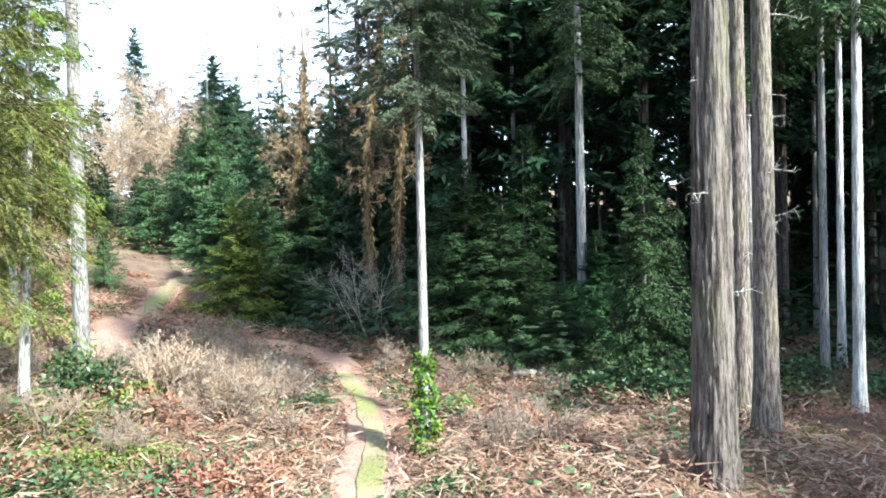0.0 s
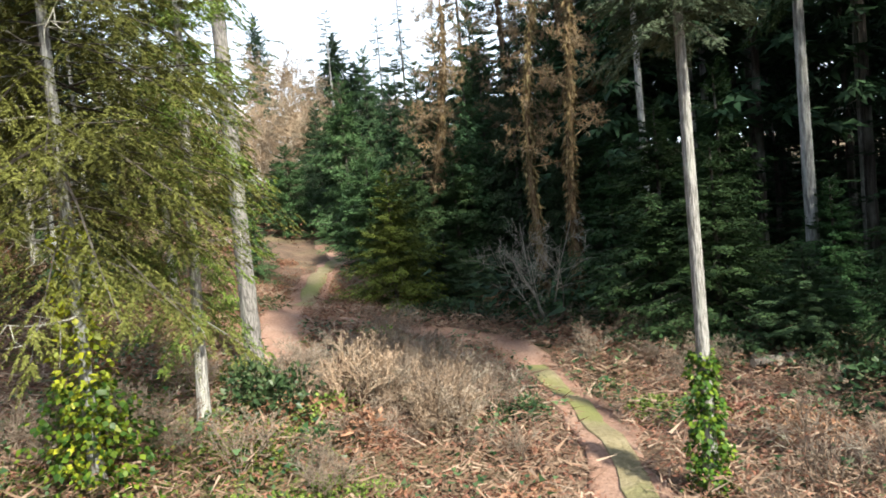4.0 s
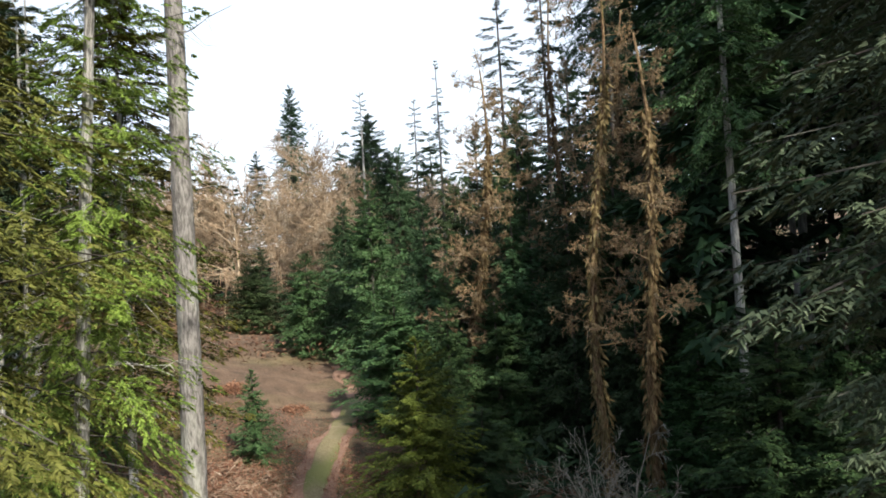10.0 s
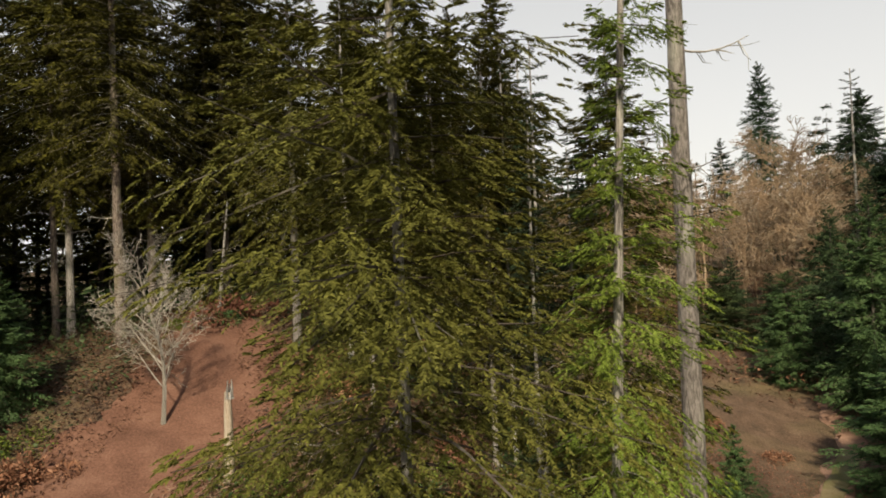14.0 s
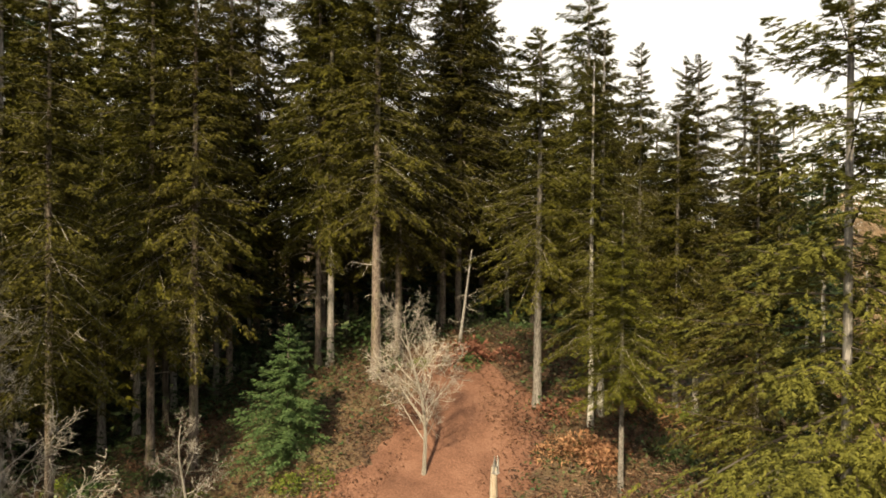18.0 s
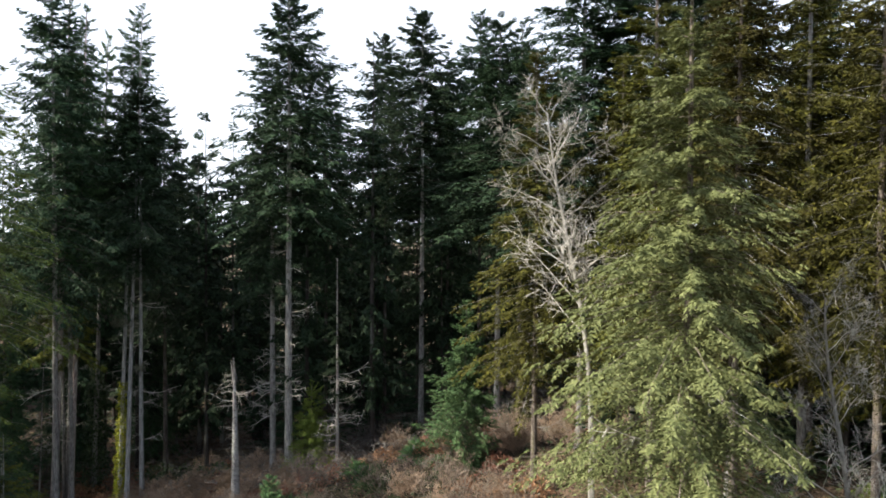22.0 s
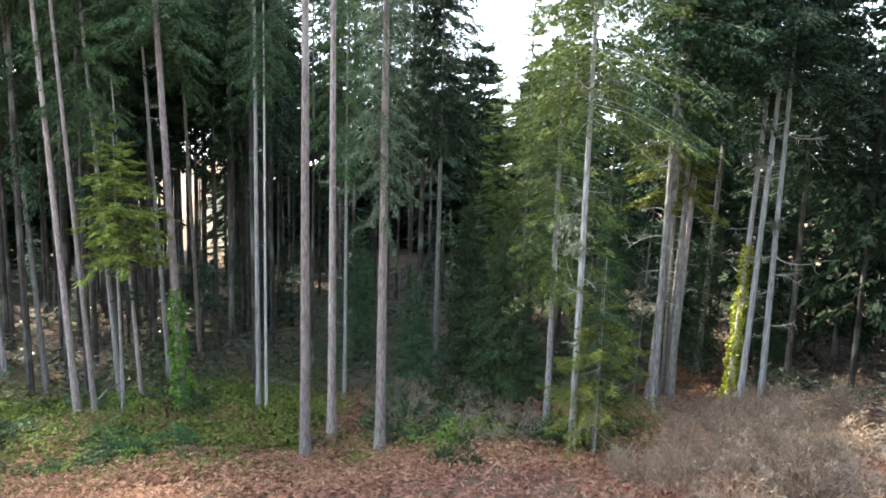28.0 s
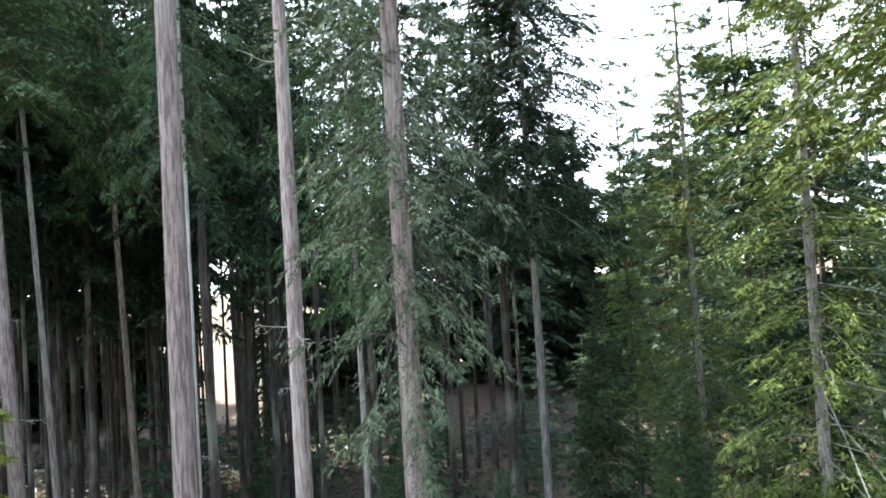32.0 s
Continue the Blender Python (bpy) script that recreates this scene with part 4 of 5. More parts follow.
# the great furrowed fir, and the ivy-grown one in front of the track
big = root("fir_tree", 4.5, 10.25, float(ground(4.5, 10.25)) - 0.1, "thick old fir with deeply furrowed grey-brown bark", "conifer tree", "firs of the northern wood", 40)
part("trunk", TRUNK["big"][0], big, m=Matrix.Diagonal((0.64, 0.64, 26, 1)))
part("crown", CROWN["tall"][0], big, m=Matrix.Diagonal((3.2, 3.2, 26, 1)))
dead_limbs(big, 26, 0.1, 0.45, 9, 0.38)
ivied = tree("near", 0.0, 12.0, 15, 2.15, 0.19, "grey", "slender pale-stemmed fir with bright ivy round its foot", "firs of the northern wood", 0)
part("ivy", ivy_mesh("ivy", IVY, 3, 2.0, 0.23, 0.13, 2200, 0.065), ivied, "glossy yellow-green ivy leaves")
# the firs beside the camera's way
tree("lit", -7.7, 13.2, 16, 1.5, 0.20, "grey", "slender leaning fir with bright yellow-green boughs", "firs beside the clearing", 9, (-5, 0), limb=0.5)
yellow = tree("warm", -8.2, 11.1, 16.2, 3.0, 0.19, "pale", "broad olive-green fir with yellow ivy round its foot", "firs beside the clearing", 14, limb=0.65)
part("ivy", ivy_mesh("ivy", IVY_YELLOW, 4, 3.6, 0.34, 0.2, 1400, 0.085), yellow, "yellow ivy leaves")
part("ivy", ivy_mesh("ivy", IVY, 5, 1.5, 0.9, 0.35, 1600, 0.085), yellow, "green ivy heap round the foot")
tree("pale", -22.4, -0.4, 18.6, 4.6, 0.30, "brown", "broad fir with hanging grey-green boughs down to the ground", "firs beside the clearing", 16)
snag = root("dead_tree", -8.3, 16.8, float(ground(-8.3, 16.8)) - 0.1, "tall grey dead trunk with a broken top", "dead tree", turn=30)
part("trunk", trunk_mesh("trunk_snag", BARK_WEATHERED, 31, 60, 24, 0.06, 0.004, 0.45, 0.4), snag, m=Matrix.Diagonal((0.38, 0.38, 15.2, 1)))
dead_limbs(snag, 15.2, 0.7, 0.97, 7, 0.6)
for x, y, h, r in ((-23.2, -13.9, 5.4, 2.0), (-5.5, -24.1, 5.6, 1.7), (-12.5, 27.5, 3.0, 1.0)):
    tree("young", x, y, h, r, 0.12, "dark", LABELS["young"], "young firs by the track")

# ivy and lichen on the southern trees
first = len(NORTH_TALL) + len(NORTH_FIRS) + len(NORTH_FIRS_BACK) + len(NORTH_FIRS_WALL) + len(WEST_TALL) + len(WEST_TALL_MORE) + len(SOUTHWEST) + len(SOUTHWEST_MORE)
more = first + len(SOUTH_TALL)
part("ivy", ivy_mesh("ivy", IVY, 6, 6.8, 0.46, 0.27, 3400, 0.12), MADE[first + 5], "green and yellow ivy up the stem")
part("ivy", ivy_mesh("ivy", IVY_YELLOW, 7, 9.6, 0.40, 0.25, 3600, 0.12), MADE[more + 7], "bright yellow ivy up the stem")
part("ivy", ivy_mesh("ivy", SALAL, 8, 10.5, 0.85, 0.45, 3800, 0.16), MADE[more + 6], "dark green ivy up the stem")
tree("tuft", -6.2, -48.6, 15.0, 2.6, 0.2, "grey", LABELS["tuft"], "firs of the southern wood")
tree("tuft", -36.6, -46.6, 21.5, 3.2, 0.3, "grey", LABELS["tuft"], "firs of the southern wood")
tree("yellow", -27.3, -37.6, 8.2, 3.0, 0.15, "grey", "bright yellow-green young fir in front of a white stem", "firs of the southern wood", 5, limb=1.1)
tree("bright", -45.0, -30.0, 7.0, 2.2, 0.15, "grey", LABELS["young"], "young firs by the track")


for host, z, s, k in ((more + 1, 16.2, 0.7, 1), (more + 1, 10.3, 0.8, 2), (more + 1, 9.4, 0.5, 3), (more + 8, 14.2, 0.7, 4), (more + 8, 10.8, 0.5, 5)):
    tagged(part("lichen", tuft_mesh(600 + k, s, 420), MADE[host], "pale grey-green lichen tuft", pose(0.7 * math.cos(k * 2.1), 0.9 * math.sin(k * 2.1), z)), kind="stuff")

# ---- the depth of the woods ----
rng = random.Random(7)
DARK_WOOD = "dark firs deep in the wood"
# The dark bark and needle colours here carry the shade inside the woods.
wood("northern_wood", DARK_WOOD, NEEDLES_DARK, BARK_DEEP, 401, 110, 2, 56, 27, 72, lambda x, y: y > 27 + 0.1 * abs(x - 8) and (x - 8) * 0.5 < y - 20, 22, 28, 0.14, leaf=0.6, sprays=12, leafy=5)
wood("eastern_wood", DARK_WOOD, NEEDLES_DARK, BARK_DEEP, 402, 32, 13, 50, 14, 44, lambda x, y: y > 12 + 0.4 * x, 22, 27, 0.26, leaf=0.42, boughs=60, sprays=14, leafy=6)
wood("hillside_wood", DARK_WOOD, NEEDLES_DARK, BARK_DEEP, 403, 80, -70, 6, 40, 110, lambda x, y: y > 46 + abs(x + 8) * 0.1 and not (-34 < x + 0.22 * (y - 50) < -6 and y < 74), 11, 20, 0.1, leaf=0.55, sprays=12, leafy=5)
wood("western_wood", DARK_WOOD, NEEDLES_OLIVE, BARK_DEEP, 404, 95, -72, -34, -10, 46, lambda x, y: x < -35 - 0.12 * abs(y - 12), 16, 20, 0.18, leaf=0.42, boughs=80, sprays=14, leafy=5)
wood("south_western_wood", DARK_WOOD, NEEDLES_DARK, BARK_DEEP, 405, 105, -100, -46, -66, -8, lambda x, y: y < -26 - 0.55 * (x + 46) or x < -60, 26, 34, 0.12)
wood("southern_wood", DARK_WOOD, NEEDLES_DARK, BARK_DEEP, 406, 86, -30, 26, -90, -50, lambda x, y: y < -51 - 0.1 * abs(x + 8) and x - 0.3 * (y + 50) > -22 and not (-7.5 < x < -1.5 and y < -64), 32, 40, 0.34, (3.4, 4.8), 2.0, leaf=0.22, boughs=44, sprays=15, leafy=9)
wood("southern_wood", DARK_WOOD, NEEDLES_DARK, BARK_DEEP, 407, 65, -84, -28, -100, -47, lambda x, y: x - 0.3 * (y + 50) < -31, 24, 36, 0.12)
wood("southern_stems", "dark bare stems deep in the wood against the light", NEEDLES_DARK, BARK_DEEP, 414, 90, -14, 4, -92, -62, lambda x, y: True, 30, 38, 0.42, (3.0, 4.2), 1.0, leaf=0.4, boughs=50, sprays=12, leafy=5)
# Out of view: added so that its shadow falls on the clearing's right side.
wood("clearing_wood", "unseen firs added east of the clearing to shade it", NEEDLES_DARK, BARK_DEEP, 411, 40, 21, 44, -14, 13, lambda x, y: True, 21, 25, 0.1, leaf=1.0)
# Thickets added to block bright gaps and stand in for the dark inside.
wood("western_thicket", "young firs added as dark backing deep in the western wood", NEEDLES_DARK, BARK_DEEP, 412, 80, -62, -39, -8, 44, lambda x, y: x < -39 - 0.1 * abs(y - 12), 5, 11, 0.02, (1.8, 2.6), 2.0, 0.55, 46, 12, 4)
wood("south_western_thicket", "young firs added as dark backing deep in the south-western wood", NEEDLES_DARK, BARK_DEEP, 415, 80, -92, -50, -62, -10, lambda x, y: y < -26 - 0.6 * (x + 50) or x < -60, 6, 13, 0.02, (1.8, 2.8), 2.0, 0.5, 46, 12, 4)
wood("northern_thicket", "young firs added as dark backing deep in the northern wood", NEEDLES_DARK, BARK_DEEP, 410, 60, 4, 46, 26, 46, lambda x, y: y > 14 + 0.5 * x, 4, 9, 0.02, (1.6, 2.4), 2.0, 0.5, 46, 12, 4)
wood("southern_thicket", "young firs added as dark backing deep in the southern wood", NEEDLES_DARK, BARK_DEEP, 409, 60, -36, 40, -90, -58, lambda x, y: not -9 < x < 0, 5, 11, 0.02, (1.6, 2.4), 2.0, 0.5, 46, 12, 4)
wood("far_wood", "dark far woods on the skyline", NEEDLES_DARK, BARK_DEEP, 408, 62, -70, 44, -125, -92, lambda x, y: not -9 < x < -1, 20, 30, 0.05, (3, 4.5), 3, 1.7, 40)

# ---- bare trees ----
BARE_BUSH = [bare_tree_mesh("bare_bush", TWIG_BROWN, 211 + i, 2.4, 0.35, 11, 3, (6, 5, 3), 0.016, 0, 0.2, 0.006) for i in range(3)]
TAN_BUSH = [bare_tree_mesh("tan_bush", TWIG_TAN, 216 + i, 2.2, 0.4, 14, 3, (7, 5, 3), 0.016, 0, 0.25, 0.007) for i in range(2)]
FAN_BUSH = bare_tree_mesh("fan_bush", TWIG_GREY, 219, 6.0, 0.42, 6, 4, (6, 5, 4, 3), 0.030, 0.0, 0.2, 0.005)
BARE_FAR = [bare_tree_mesh("far_bare_tree", TWIG_FAR, 221 + i, 15, 0.45, 1, 4, (16, 9, 7, 3), 0.16, 0, 0.22, 0.022) for i in range(3)]
LIMB_PALE = [bare_tree_mesh("bare_limb", TWIG_PALE, 231 + i, 2.6, 0.4, 1, 3, (11, 7, 3), 0.02, 0.05, 0.3, 0.005) for i in range(4)]
LIMB_RUST = [bare_tree_mesh("mossy_limb", TWIG_RUST, 241 + i, 2.6, 0.5, 1, 4, (9, 6, 5, 3), 0.036, 0.22, 0.35, 0.011) for i in range(4)]
CROOKED = {k: [trunk_mesh("crooked_trunk", mt, 251 + i, 30, 10, 0.10, 0.24, 0.8, 0.3) for i in range(2)] for k, mt in (("pale", TWIG_PALE), ("rust", BARK_ORANGE))}


def bare(mesh, x, y, s, label, category="bare tree", group="bare trees", lean=(0, 0), name="bare_tree", sink=0.05):
    t = new(name, mesh)
    t.matrix_basis = pose(x, y, float(ground(x, y)) - sink, lean[0], lean[1], 0) @ pose(0, 0, 0, 0, 0, (x * 53 + y * 31) % 360) @ Matrix.Scale(s, 4)
    return tagged(t, label, category, group)


def bare_tree(x, y, height, dia, limbs, low, size, kind, label, lean=(0, 0), hang=0.0):
    """A leafless tree: a crooked trunk, and each limb with its twigs as a part."""
    t = root("bare_tree", x, y, float(ground(x, y)) - 0.1, label, "bare tree", "bare trees", (x * 53 + y * 31) % 360, lean)
    shape = CROOKED[kind][int(abs(x * 3)) % 2]
    part("trunk", shape, t, m=Matrix.Diagonal((dia, dia, height, 1)))
    co = np.empty(len(shape.vertices) * 3, dtype=np.float32)
    shape.vertices.foreach_get("co", co)
    rings = co.reshape(-1, 10, 3).mean(1)
    meshes = LIMB_PALE if kind == "pale" else LIMB_RUST
    if kind == "rust":
        g = np.random.default_rng(int(abs(x * 10 + y)))
        f, az = g.uniform(0.03, 0.85, 1500), g.uniform(0, 6.28, 1500)
        out = np.stack([np.cos(az), np.sin(az), np.zeros(1500)], 1)
        b = out * (dia * (0.5 - 0.35 * f) * (1.1 + 0.7 * np.clip(np.sin(f * 40 + 2 * az), 0, 1)))[:, None]
        b += np.stack([np.interp(f, rings[:, 2], rings[:, 0]) * dia, np.interp(f, rings[:, 2], rings[:, 1]) * dia, f * height], 1)
        ln = g.uniform(0.10, 0.30, 1500)
        v, q = kites(b, unit(out * 0.4 + g.normal(0, 0.3, (1500, 3)) + np.array([0, 0, -0.9])), ln, ln * 0.3, ln * 0.1, g)
        tagged(part("moss", mesh_of("moss", v, q, MOSS_TAN), t, "hanging tan moss on the trunk"), kind="stuff")
    for i in range(limbs):
        f = low + (1 - low) * (i + PICK.uniform(0, 1)) / limbs
        cx, cy = np.interp(f, rings[:, 2], rings[:, 0]) * dia, np.interp(f, rings[:, 2], rings[:, 1]) * dia
        s = size * (1.25 - 0.75 * f) * PICK.uniform(0.6, 1.1)
        part("limb", meshes[i % 4], t, m=pose(cx, cy, f * height, 0, PICK.uniform(28, 62) + hang * PICK.uniform(0, 60), i * 137.5) @ Matrix.Scale(s, 4))
    return t


bare_tree(-25.2, 15.2, 5.6, 0.15, 30, 0.2, 1.25, "pale", "bleached leafless tree leaning on the red knoll", (0, -10))
bare_tree(-33.0, -5.6, 17.2, 0.28, 30, 0.46, 2.2, "pale", "tall white leafless tree in front of dark firs", (5, 0))
bare_tree(-24.5, 2.8, 9.4, 0.2, 34, 0.2, 1.3, "pale", "leafless tree with thin pale branches")
bare_tree(-26.4, 7.6, 4.2, 0.12, 16, 0.15, 0.8, "pale", "low leafless tree with pale twigs")
bare_tree(-0.6, 25.2, 13.5, 0.30, 20, 0.42, 0.8, "rust", "mossy leafless tree with orange bark", (0, 0), 0.7)
bare_tree(-1.6, 26.4, 15, 0.30, 30, 0.34, 0.72, "rust", "orange-barked leafless tree thick with mossy twigs", (0, 0), 1.0)
bare_tree(-6.2, 31.8, 13.5, 0.30, 40, 0.3, 1.05, "rust", "orange-barked leafless tree with hanging mossy twigs", (0, 4), 1.0)
bare_tree(1.2, 31.5, 16, 0.24, 28, 0.4, 1.2, "rust", "mossy leafless tree against the dark firs", (0, 0), 0.8)
bare_tree(-2.4, 34.0, 17, 0.24, 30, 0.35, 1.2, "rust", "tall mossy leafless tree with rust-brown twigs", (0, 0), 0.8)
bare_tree(0.2, 38.0, 18, 0.32, 28, 0.35, 1.3, "rust", "tall mossy leafless tree with rust-brown twigs", (0, 2), 0.8)
bare(FAN_BUSH, -1.75, 23.6, 1.0, "grey many-stemmed leafless tree at the edge of the firs", "bare tree", lean=(0, -12))
bare(TAN_BUSH[0], -25.6, 9.6, 0.9, "low leafless bush with pale twigs", "bush", name="bush")
for i in range(84):
    x, y = rng.uniform(-50, -13), rng.uniform(50, 92)
    bare(BARE_FAR[i % 3], x, y, rng.uniform(0.55, 0.9), "tan leafless tree on the far hillside", group="far leafless trees")
snag = root("tree_snag", -37.4, -30, float(ground(-37.4, -30)) - 0.1, "broken grey trunk of a dead tree", "dead tree")
part("trunk", TRUNK["grey"][2], snag, m=Matrix.Diagonal((0.62, 0.62, 9.2, 1)))
dead_limbs(snag, 9.2, 0.5, 0.98, 16, 0.8)
for k in range(7):
    a = k * 0.9
    part("splinter", TRUNK["grey"][k % 3], snag, "weathered grey splinter at the broken top", pose(0.10 * math.cos(a), 0.10 * math.sin(a), 8.6, 6 * math.sin(a), 6 * math.cos(a), 40 * k) @ Matrix.Diagonal((0.11, 0.11, 0.9 + 0.16 * ((k * 3) % 5), 1)))

# white-stemmed trees on the slope
for x, y, h in ((-17.6, 23.3, 13), (-16.9, 23.6, 12), (-14.8, 21.1, 12), (-15.6, 22.3, 14), (-18.5, 25.2, 14), (-14.5, 22.4, 11), (-20.5, 27, 13)):
    tree("thin", x, y, h, 1.6, 0.16, "pale", "slim white-stemmed tree on the slope", "white-stemmed trees")

# ---- tracks ----
ribbon("track", "pale trodden earth track across the clearing", DIRT, ((-0.9, 9.0), (-1.0, 13), (-1.3, 16), (-1.9, 18.5), (-2.6, 21.4), (-3.9, 23.0), (-6.0, 23.2), (-8.5, 22.6)), 1.25)
ribbon("track", "mossy green middle of the earth track", DIRT_GREEN, ((-0.9, 9.0), (-1.0, 13), (-1.3, 16), (-1.9, 18.5), (-2.4, 20.5)), 0.55, 0.075)
ribbon("track", "trodden pale earth on the old track uphill", DIRT, ((-8.4, 18.2), (-9.2, 20.0), (-9.8, 23), (-11, 30.7), (-11.8, 36.5), (-13.8, 40.5)), (2.3, 2.1, 1.7, 1.2, 1.1, 1.6))
ribbon("track", "mossy grass strip on the old track", DIRT_GREEN, ((-9.9, 24.5), (-10.5, 28), (-11.2, 32), (-11.8, 36.5)), 0.7, 0.075)
ribbon("bare_slope", "bare red earth on the knoll", RED_EARTH, ((-20.5, 9.5), (-23.5, 13.5), (-26.0, 17.0), (-28.5, 19.0), (-31.5, 20.0)), (5.5, 6.0, 5.5, 5.0, 3.0))

# ---- logs, stumps and sticks ----
def log(x, y, length, dia, turn, label, mat=WOOD_PALE, rise=0.0, name="log", lift=0.0):
    ob = new(name, trunk_mesh("log", mat, int(abs(x * 7 + y * 3)), 10, 10, 0.07, 0.01, 0.25, 0.0))
    ob.matrix_basis = pose(x, y, float(ground(x, y)) + dia * 0.4 + lift, 0, 90 - rise, turn) @ Matrix.Diagonal((dia, dia, length, 1))
    if name == "log":
        for z, turned in ((-0.002, 180), (1.002, 0)):
            ring = [(0.46 * (1 + 0.06 * math.sin(3 * a)) * math.cos(a), 0.46 * (1 + 0.06 * math.sin(3 * a)) * math.sin(a), z) for a in (k * math.pi / 10 for k in range(20))]
            me = bpy.data.meshes.new("cut_face")
            me.from_pydata([(0, 0, z), *ring], [], [(0, 1 + k, 1 + (k + 1) % 20) if not turned else (0, 1 + (k + 1) % 20, 1 + k) for k in range(20)])
            me.materials.append(WOOD_PALE)
            part("cut_face", me, ob, "pale sawn end")
    return tagged(ob, label, "log")


log(3.1, 18.2, 0.75, 0.30, 120, "short pale cut log on the red slope")
log(3.5, 18.5, 1.1, 0.22, 200, "dark cut log beside the pale one", BARK_DARK)
log(11.0, 20.6, 2.2, 0.09, 15, "thin pale pole lying in the undergrowth", WOOD_PALE, 4, "pole")
log(-4.0, -49.2, 2.0, 0.10, 230, "thin white stick leaning in the undergrowth", TWIG_PALE, 35, "stick")
log(-17.5, -31.5, 1.5, 0.28, 170, "weathered white stump lying on the slope", TWIG_PALE, 10)
stump = new("stump", trunk_mesh("stump", WOOD_PALE, 9, 10, 12, 0.12, 0.02, 0.35, 0.3))
stump.matrix_basis = pose(-21.3, 15.5, float(ground(-21.3, 15.5)) - 0.1, 0, 4, 0) @ Matrix.Diagonal((0.3, 0.3, 2.6, 1))
tagged(stump, "splintered pale tree stump on the red knoll", "stump")
for k in range(5):
    a = k * 1.26
    part("splinter", TRUNK["pale"][k % 3], stump, "pale splinter", pose(0.22 * math.cos(a), 0.22 * math.sin(a), 0.93, 0, 0, 50 * k) @ Matrix.Diagonal((0.34, 0.34, 0.10 + 0.05 * ((k * 2) % 3), 1)))
leaning = root("dead_tree", -31.4, 20.0, float(ground(-31.4, 20)) - 0.1, "leaning thin dead fir with bare limbs", "dead tree", lean=(0, 14))
part("trunk", TRUNK["pale"][1], leaning, m=Matrix.Diagonal((0.18, 0.18, 5.2, 1)))
dead_limbs(leaning, 5.2, 0.15, 0.9, 12, 0.5)

# ---- brush and ground cover ----
SHRUB = {k: [leaf_clump_mesh(k, mt, 500 + 7 * i + j, 1.0, 0.9, 1300, lf, rt) for j in range(2)] for i, (k, mt, lf, rt) in enumerate((("salal_shrub", SALAL, 0.13, 0.6), ("bramble_shrub", MOSSY, 0.11, 0.6), ("bracken_clump", BRACKEN, 0.2, 0.3), ("sword_fern", NEEDLES, 0.34, 0.16)))}
SHRUB_LABEL = {"salal_shrub": "dark glossy evergreen shrub at the edge of the wood", "bramble_shrub": "yellow-green bramble shrub in the clearing", "bracken_clump": "heap of rust-brown dead bracken", "sword_fern": "green fern clump on the forest floor"}


def shrub(kind, x, y, s, tall=1.0):
    ob = new(kind, SHRUB[kind][int(abs(x * 10)) % 2])
    ob.matrix_basis = pose(x, y, float(ground(x, y)) - 0.12, 0, 0, (x * 91 + y * 57) % 360) @ Matrix.Diagonal((s, s, s * tall, 1))
    return tagged(ob, SHRUB_LABEL[kind], "shrub", kind.replace("_", " ") + "s")


for x, y, s in ((-1.3, 24.2, 1.5), (0.2, 23.3, 1.2), (1.4, 20.3, 1.1), (2.5, 19.6, 1.0), (3.9, 18.9, 1.1), (-3.6, 25.4, 1.2), (-5.4, 25.6, 1.0), (5.2, 16.6, 1.4), (6.4, 17.4, 1.2), (7.6, 15.6, 1.0), (9.0, 16.8, 1.2), (10.6, 18.6, 1.3), (12.2, 16.6, 1.2), (8.4, 20.0, 1.4), (3.3, 15.4, 0.6), (-2.6, 15.2, 0.7), (-5.2, 16.4, 0.8), (13.5, 20.5, 1.5), (11.5, 23.5, 1.6), (7.2, 23.2, 1.4)):
    shrub("salal_shrub", x, y, s, 0.9)
for i in range(30):
    x, y = rng.uniform(-8, 8), rng.uniform(10, 22)
    if off_way(x, y, 0.6):
        shrub(rng.choice(("bramble_shrub", "bracken_clump", "bracken_clump", "salal_shrub")), x, y, rng.uniform(0.4, 0.9), 0.7)
for i in range(34):
    x, y = rng.uniform(-22, 6), rng.uniform(-52, -40)
    shrub(rng.choice(("bramble_shrub", "bramble_shrub", "salal_shrub", "sword_fern")), x, y, rng.uniform(0.8, 1.7), 0.9)
for i in range(26):
    x, y = rng.uniform(-48, -20), rng.uniform(-52, -36)
    shrub(rng.choice(("sword_fern", "salal_shrub", "bracken_clump")), x, y, rng.uniform(0.8, 1.8), 1.0)
for i in range(26):
    x, y = rng.uniform(-36, -24), rng.uniform(2, 26)
    if abs((x + 26) * 0.7 - (y - 17)) > 4.5:
        shrub(rng.choice(("sword_fern", "bramble_shrub", "salal_shrub", "bracken_clump")), x, y, rng.uniform(0.7, 1.5), 0.9)
for i in range(30):
    x, y = rng.uniform(-18, -5), rng.uniform(12, 34)
    if off_way(x, y, 0.6):
        shrub(rng.choice(("bracken_clump", "bracken_clump", "sword_fern", "bramble_shrub")), x, y, rng.uniform(0.5, 1.1), 0.7)
for i in range(130):
    x, y = rng.uniform(-10, 3.5), rng.uniform(11, 24)
    if off_way(x, y, 0.8):
        bare(BARE_BUSH[i % 3], x, y, rng.uniform(0.3, 0.75), "leafless brown brush with thin upright twigs", "bush", "brush in the clearing", name="bush")
for i in range(120):
    x, y = rng.uniform(-48, -25), rng.uniform(-44, -20)
    if abs((x + 36) * 0.75 - (y + 33)) > 8.5:
        continue
    bare(TAN_BUSH[i % 2], x, y, rng.uniform(0.9, 1.5), "tan leafless brush on the slope", "bush", "brush on the southern slope", name="bush")


